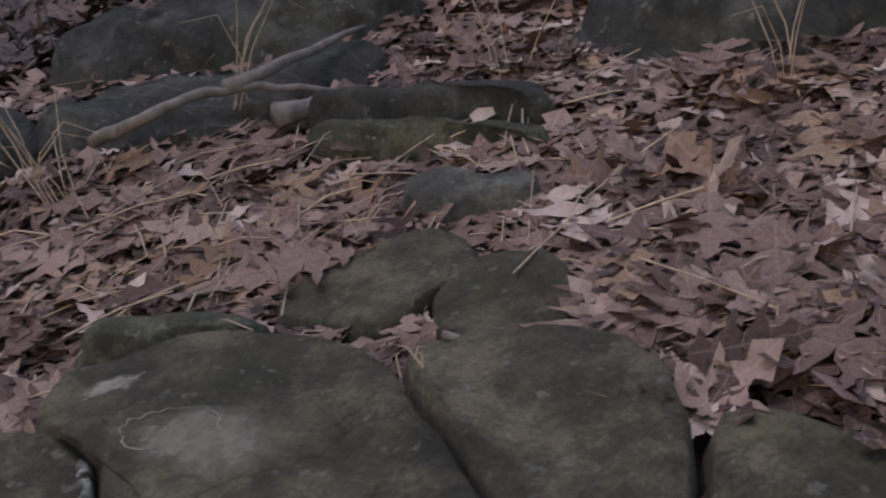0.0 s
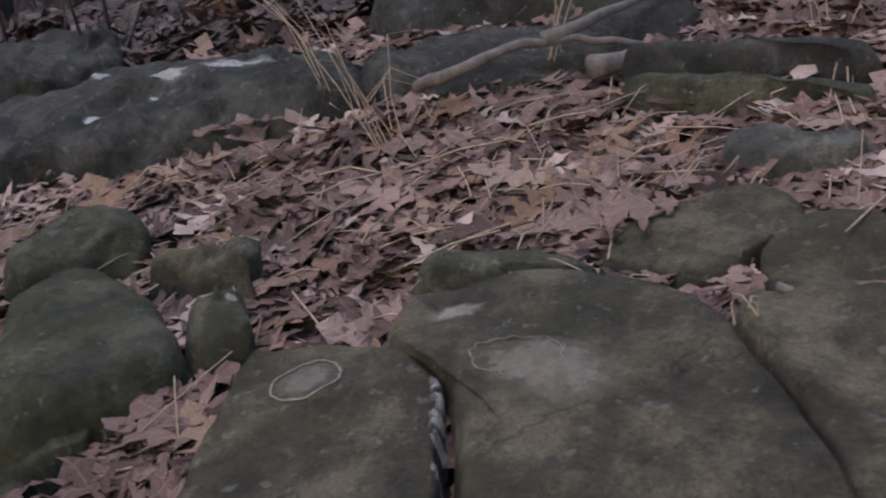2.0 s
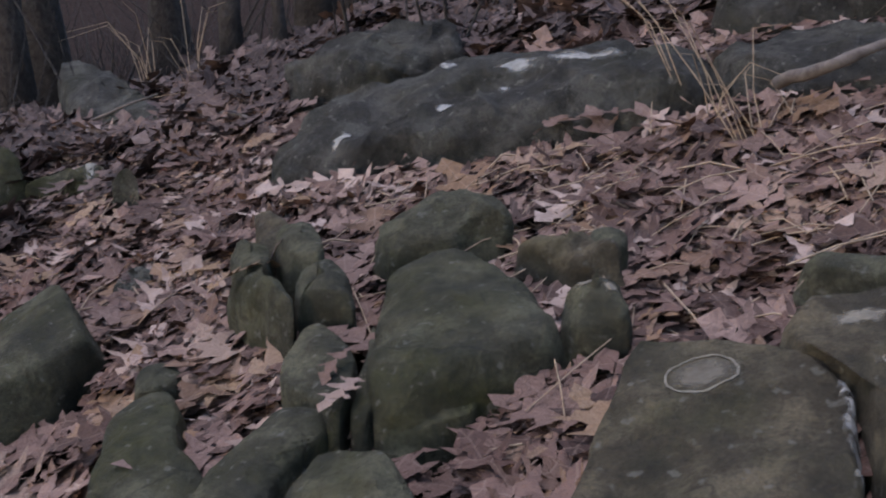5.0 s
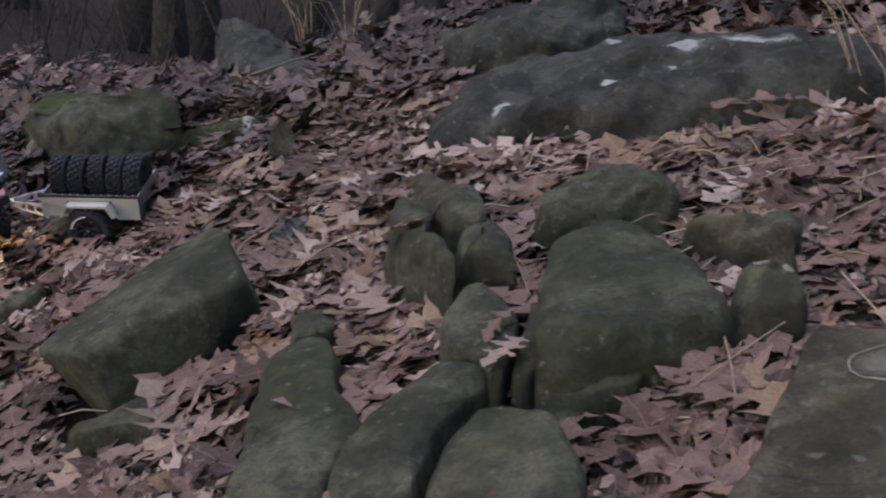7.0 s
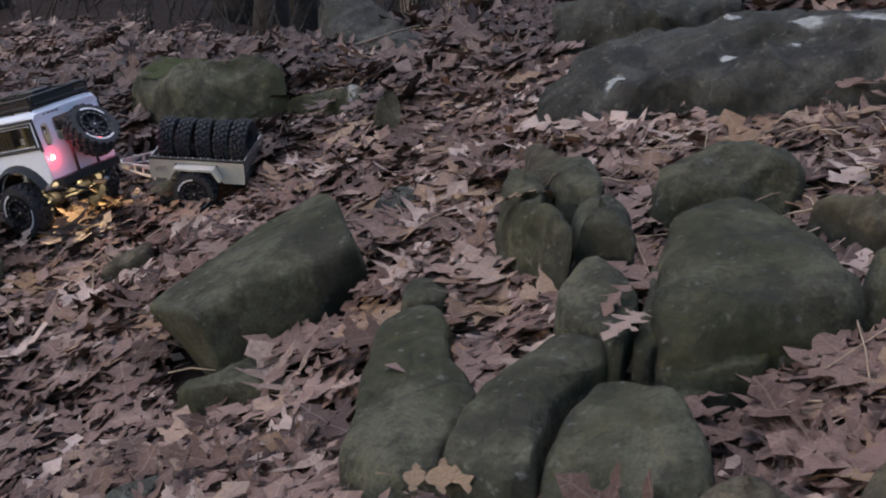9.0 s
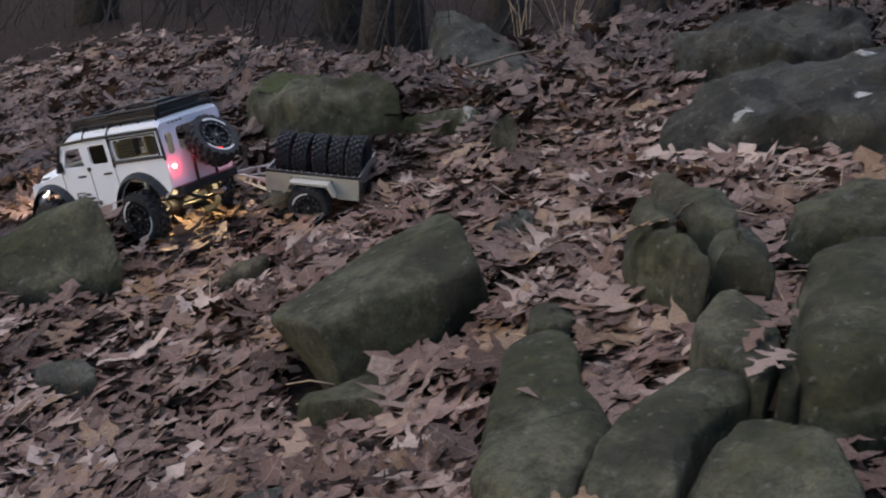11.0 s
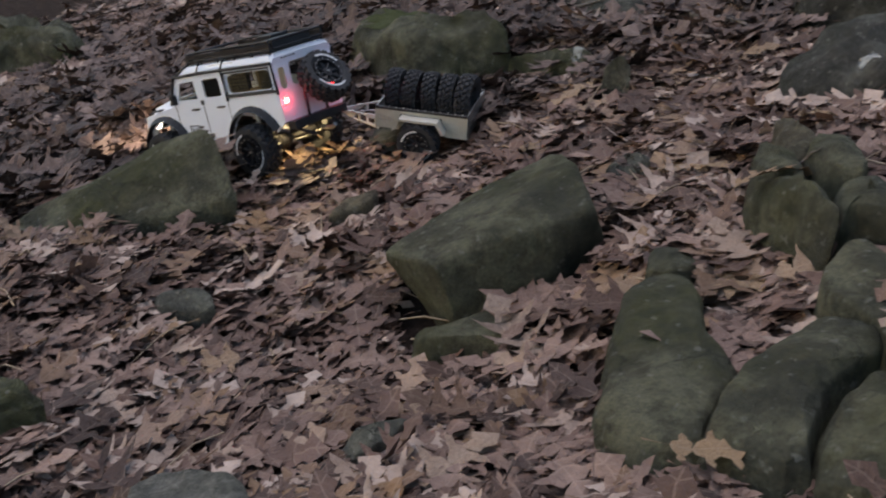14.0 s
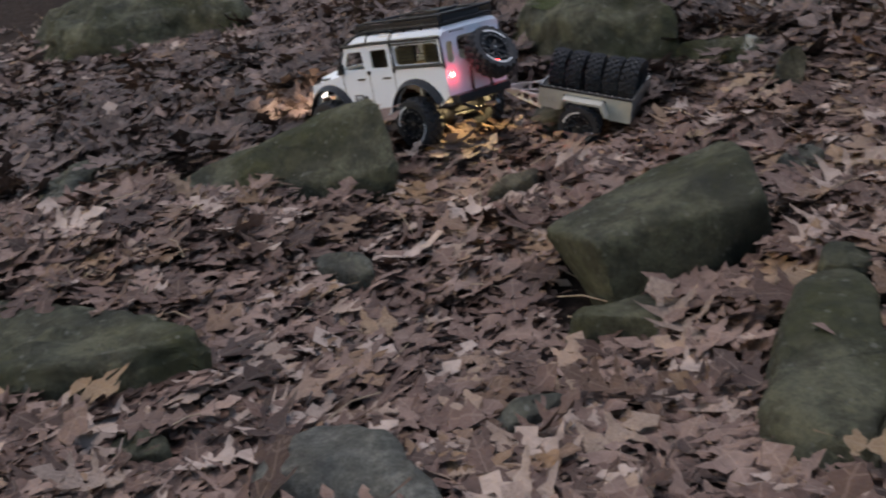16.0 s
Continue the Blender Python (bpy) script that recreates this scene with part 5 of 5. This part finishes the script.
def build_trailer(m):
    t = new("cargo_trailer")
    tagged(t, "small cream metal cargo trailer hitched to the truck", "trailer")
    L, B, Z0, Z1 = 0.11, 0.088, 0.022, 0.066
    bed = part("bed", boxed(-L, L, -B + 0.002, B - 0.002, Z0, Z0 + 0.004), BLACK, t)
    for s in (1, -1):
        out = [(-L, Z0 - 0.008), (-0.062, Z0 - 0.008)] + [(0.055 * math.cos(radians(a)) * 1.05, 0.002 + 0.05 * math.sin(radians(a))) for a in (160, 130, 100, 80, 50, 20)] + [(0.062, Z0 - 0.002), (L, Z0 - 0.002), (L, Z1), (-L, Z1)]
        wall = part("side_wall", plate(out, [], lambda u, v, d, s=s: (u, s * (B - d), v), 0.003), CREAM, t, "cream pressed trailer side")
        part("rib", boxed(-0.05, 0.05, s * B - 0.002, s * B + 0.002, 0.054, 0.058, bevel=0.001), BLACK, wall)
        part("panel_line", boxed(-0.045, 0.045, s * B - 0.0015, s * B + 0.0015, 0.0495, 0.052), CREAM, wall)
        for k in range(3):
            part("side_slot", plate([(0.066 + k * 0.012, 0.036), (0.071 + k * 0.012, 0.036), (0.078 + k * 0.012, 0.05), (0.073 + k * 0.012, 0.05)], [], lambda u, v, d, s=s: (u, s * (B + 0.0006 - d), v), 0.001), STEEL, wall)
        part("fender", plate([(-0.062, 0.03), (-0.045, 0.058), (0.045, 0.058), (0.062, 0.03), (0.056, 0.03), (0.042, 0.053), (-0.042, 0.053), (-0.056, 0.03)], [], lambda u, v, d, s=s: (u, s * (B + d), v), 0.03), CREAM, t, "cream wheel fender")
        wheel(t, (0, s * (B + 0.018), 0), 0.05, 0.04, s, 10)
        part("bed_rail", boxed(-L, L, s * (B - 0.002) - 0.0035, s * (B - 0.002) + 0.0035, Z1, Z1 + 0.006, bevel=0.0012), BLACK, t)
        bm = bmesh.new()
        for k in range(12):
            x = -L + 0.012 + k * 0.0175
            tube(bm, [(x, s * (B - 0.002), Z1 + 0.005), (x, s * (B - 0.002), Z1 + 0.008)], 0.0016, 6)
        tagged(part("rail_bolts", bm, STEEL, t, "row of bright bolts"), kind="stuff")
    for x, s in ((-L, -1), (L, 1)):
        holes = [[(y - 0.008, z), (y + 0.008, z), (y + 0.008, z + 0.004), (y - 0.008, z + 0.004)] for y in (-0.06, -0.03, 0.0, 0.03, 0.06) for z in (0.036, 0.052)]
        part("end_wall", plate([(-B + 0.003, Z0 - 0.008), (B - 0.003, Z0 - 0.008), (B - 0.003, Z1 + 0.004), (-B + 0.003, Z1 + 0.004)], holes, lambda u, v, d, x=x, s=s: (x - s * d, u, v), 0.003), STEEL, t, "bright metal end wall with slots")
    for s in (1, -1):
        holes = [[(0.018 + k * 0.024, 0.009 - k * 0.0015), (0.036 + k * 0.024, 0.01 - k * 0.0018), (0.036 + k * 0.024, 0.028 + k * 0.0018 - 0.006), (0.018 + k * 0.024, 0.028 - 0.004)] for k in range(3)]
        part("tongue_bar", plate([(L, 0.0), (L + 0.11, 0.008), (L + 0.11, 0.016), (L, 0.034)], [[(L + u - 0.005, v - 0.002) for u, v in h] for h in holes],
                                 lambda u, v, d, s=s: (u, s * (0.052 * max(0.0, (L + 0.112 - u) / 0.112) + 0.004 + d), v), 0.003), LETTER, t, "pale metal tongue bar with cut-outs")
    part("coupler", tube(bmesh.new(), [(L + 0.1, 0, 0.012), (L + 0.125, 0, 0.012)], 0.006, 8), STEEL, t)
    part("axle", tube(bmesh.new(), [(0, -B - 0.01, 0), (0, B + 0.01, 0)], 0.006, 8), BLACK, t)
    t.matrix_basis = m
    return t


TRAILER = pose(-2.137, 1.396, -0.071, -10.8, 0.4, 216.0) @ Matrix.Scale(0.92, 4)
build_trailer(TRAILER)
cargo = None
for k in range(5):
    m = TRAILER @ pose(-0.088 + k * 0.043, 0.0, 0.082, 2 * (k % 3) - 2, 3 * (k % 2), 90 + 3 * (k % 3) - 3) @ pose(0, 0, 0, 0, 17 * k, 0)
    if cargo is None:
        cargo = mesh_object("spare_tyre", tyre_mesh(0.055, 0.037, 0.028), RUBBER, False)
        tagged(cargo, "black knobbly spare tyre stacked on edge in the trailer", "tyre", "spare tyres in the trailer")
        cargo.matrix_basis = m
    else:
        copy_thing(cargo, m)


# ---- the wood behind: bare trees, brush, dead branches, dry grass ----
def tree(x, y, r, tall, seed, leanx=0.0):
    """A bare winter tree: tapered trunk with a flared foot, and limbs that fork."""
    rr = random.Random(seed)
    t = new("bare_tree")
    z0 = ground_z(x, y)
    t.location = (x, y, z0)
    tagged(t, "bare dark tree trunk rising from leaf litter", "tree", "bare trees of the wood")
    pts, rad = [], []
    wx, wy = leanx, 0.0
    px = py = 0.0
    for k in range(12):
        s = k / 11
        pts.append((px, py, -0.1 + s * (tall + 0.1)))
        rad.append(r * (1 - 0.75 * s) * (1.5 if k == 0 else 1.0))
        wx += rr.uniform(-0.03, 0.03)
        wy += rr.uniform(-0.03, 0.03)
        px, py = px + wx * tall / 11, py + wy * tall / 11
    part("trunk", tube(bmesh.new(), pts, rad, 10), BARK, t, smooth=True)
    for k in range(7):
        i = rr.randrange(3, 11)
        a = rr.uniform(0, 6.28)
        q, l = Vector(pts[i]), rr.uniform(0.2, 0.4) * tall
        d = Vector((math.cos(a), math.sin(a), rr.uniform(0.3, 0.9)))
        mid = q + d * l * 0.5 + Vector((0, 0, rr.uniform(-0.05, 0.1) * l))
        part("limb", tube(bmesh.new(), [q, mid, q + d * l], [rad[i] * 0.5, rad[i] * 0.3, rad[i] * 0.08], 6), BARK, t, smooth=True)
    return t


for n, (x, y, r, tall, lean) in enumerate(((-2.2, 2.42, 0.034, 3.2, 0.02), (-2.08, 2.5, 0.02, 2.4, -0.05), (-1.62, 2.75, 0.03, 3.0, 0.0), (-2.55, 3.3, 0.07, 6.0, 0.02), (-1.25, 3.1, 0.045, 4.5, 0.0),
                                           (-3.7, 2.9, 0.06, 5.5, 0.03), (-4.2, 3.5, 0.09, 8.0, -0.02), (-0.55, 2.7, 0.04, 4.0, 0.02), (0.1, 2.6, 0.03, 3.5, -0.03), (0.9, 2.9, 0.08, 7.0, 0.0),
                                           (-3.0, 4.4, 0.1, 9.0, 0.0), (-1.7, 4.6, 0.11, 9.0, 0.01), (-0.4, 4.2, 0.09, 8.0, -0.01), (-5.5, 4.2, 0.12, 9.0, 0.0), (-6.6, 3.2, 0.1, 8.0, 0.02), (0.9, 4.6, 0.1, 8.0, 0.0),
                                           (-2.4, 6.2, 0.13, 10.0, 0.0), (-4.2, 6.0, 0.12, 10.0, 0.01), (-0.9, 6.0, 0.12, 10.0, 0.0), (-6.3, 6.5, 0.14, 10.0, 0.0), (0.6, 6.6, 0.13, 10.0, 0.0), (-8.0, 5.0, 0.13, 10.0, 0.0), (-9.0, 3.0, 0.12, 9.0, 0.0))):
    tree(x, y, r, tall, 60 + n, lean)

rr = random.Random(21)
bm = bmesh.new()
for k in range(2600):
    x, y = (rr.uniform(-7.5, 1.8), rr.uniform(2.1, 6.5)) if k < 900 else (rr.uniform(-14, 4), rr.uniform(3.0, 14))
    if x < -3 and y < 2.6:
        continue
    z = ground_z(x, y)
    a, h = rr.uniform(0, 6.28), rr.uniform(0.15, 0.7)
    q = Vector((x, y, z - 0.02))
    d = Vector((math.cos(a) * rr.uniform(0.1, 0.9), math.sin(a) * rr.uniform(0.1, 0.9), 1.0)).normalized()
    side = Vector((rr.uniform(-1, 1), rr.uniform(-1, 1), rr.uniform(-0.4, 0.4))) * h * 0.2
    r0 = rr.uniform(0.002, 0.006)
    tube(bm, [q, q + d * h * 0.5 + side * 0.4, q + d * h + side], [r0, r0 * 0.7, r0 * 0.25], 4, False)
tagged(mesh_object("brush", bm, BARK), "tangle of thin bare brush under the trees", "brush", kind="stuff")


def branch(points, r, label):
    bm = bmesh.new()
    pts = [Vector(p) for p in points]
    fine, rad = [], []
    for i in range(len(pts) - 1):
        for k in range(4):
            s = (i + k / 4) / (len(pts) - 1)
            fine.append(pts[i].lerp(pts[i + 1], k / 4) + noise.noise_vector(Vector((s * 9, r * 100, 0))) * 0.008)
            rad.append(r * (1.0 - 0.6 * s) * (1 + 0.25 * noise.noise((s * 14, r * 90, 3.0))))
    fine.append(pts[-1])
    rad.append(r * 0.3)
    return tagged(mesh_object("dead_branch", tube(bm, fine, rad, 8), DEADWOOD), label, "branch")


def above(x, y, up):
    return (x, y, surface_z(x, y) + up)


branch([(-0.526, 1.737, 0.333), (-0.438, 1.685, 0.372), (-0.377, 1.724, 0.398), (-0.283, 1.774, 0.411), (-0.173, 1.818, 0.395)], 0.011, "grey dead branch lying across stones and leaves")
branch([(-0.325, 1.746, 0.410), (-0.250, 1.833, 0.443), (-0.153, 1.977, 0.485)], 0.013, "long grey dead branch leaning on rocks")
branch([(-0.252, 1.745, 0.370), (-0.184, 1.806, 0.383), (-0.084, 1.865, 0.384)], 0.019, "thick pale barkless log end on the rocks")
branch([above(-1.95, 1.98, 0.03), above(-1.75, 1.9, 0.05), above(-1.6, 1.84, 0.03)], 0.009, "short broken stick on the leaves")
branch([above(-2.7, 1.95, 0.03), above(-2.4, 1.95, 0.03), above(-2.1, 2.02, 0.04)], 0.007, "thin dead stick on the leaves")
branch([above(-1.2, 1.2, 0.008), above(-1.13, 1.235, 0.012), above(-1.08, 1.2, 0.01)], 0.0028, "thin pale curved twig on stone")
branch([above(0.03, 1.08, 0.006), above(0.1, 1.09, 0.01), above(0.17, 1.1, 0.008)], 0.004, "thin brown twig on stone")


def grass_tuft(x, y, count, tall, seed, leanx=-0.3):
    rr = random.Random(seed)
    t = new("dry_grass")
    t.location = (x, y, surface_z(x, y))
    tagged(t, "tuft of dry straw-coloured grass stalks", "grass", "dry grass tufts")
    for k in range(count):
        a, h = rr.uniform(0, 6.28), tall * rr.uniform(0.5, 1.0)
        d = Vector((math.cos(a) * 0.25 + leanx * rr.uniform(0.4, 1.3), math.sin(a) * 0.25, 1.0))
        q = Vector((rr.uniform(-0.015, 0.015), rr.uniform(-0.015, 0.015), -0.01))
        droop = Vector((math.cos(a), math.sin(a), -0.9)) * h * rr.uniform(0.1, 0.55)
        part("stalk", tube(bmesh.new(), [q, q + d * h * 0.4, q + d * h * 0.8 + droop * 0.3, q + d * h + droop], [0.0013, 0.0011, 0.0008, 0.0004], 5, False), STRAW, t, smooth=True)
    return t


for n, (x, y, count, tall, lean) in enumerate(((-0.52, 1.62, 7, 0.34, -0.4), (-0.62, 1.74, 4, 0.26, -0.1), (-0.7, 1.78, 3, 0.36, -0.35), (-0.32, 1.82, 5, 0.3, 0.1), (0.08, 1.8, 4, 0.32, 0.1),
                                                (-2.3, 2.2, 7, 0.45, 0.1), (-2.2, 2.25, 6, 0.4, -0.05), (-0.95, 1.47, 10, 0.09, 0.5), (-1.02, 1.45, 9, 0.08, -0.5), (0.45, 1.62, 5, 0.3, 0.0), (-0.12, 1.4, 4, 0.16, 0.3),
                                                (-2.0, 0.25, 3, 0.14, 0.0), (-0.01, 1.085, 7, 0.05, 0.4), (0.01, 1.05, 5, 0.04, -0.4), (-0.56, 0.99, 4, 0.06, 0.5))):
    grass_tuft(x, y, count, tall, 90 + n, lean)

rr = random.Random(33)
bm = bmesh.new()
n = 0
while n < 420:
    x, y = (rr.uniform(-1.1, 0.2), rr.uniform(1.15, 1.75)) if n < 260 else (rr.uniform(-2.6, 0.6), rr.uniform(0.2, 2.2))
    if on_rock(x, y):
        continue
    a, l = rr.uniform(0, 6.28), rr.uniform(0.03, 0.16)
    q = Vector((x, y, ground_z(x, y) + rr.uniform(0.015, 0.045)))
    d = Vector((math.cos(a), math.sin(a), SLOPE[0] * math.cos(a) + SLOPE[1] * math.sin(a) + rr.uniform(-0.15, 0.15))) * l
    tube(bm, [q, q + d * 0.5 + Vector((0, 0, rr.uniform(0, 0.012))), q + d], rr.uniform(0.0007, 0.0016), 4, False)
    n += 1
tagged(mesh_object("straw", bm, STRAW), "loose dry straws and thin twigs on the leaves", "straw", kind="stuff")
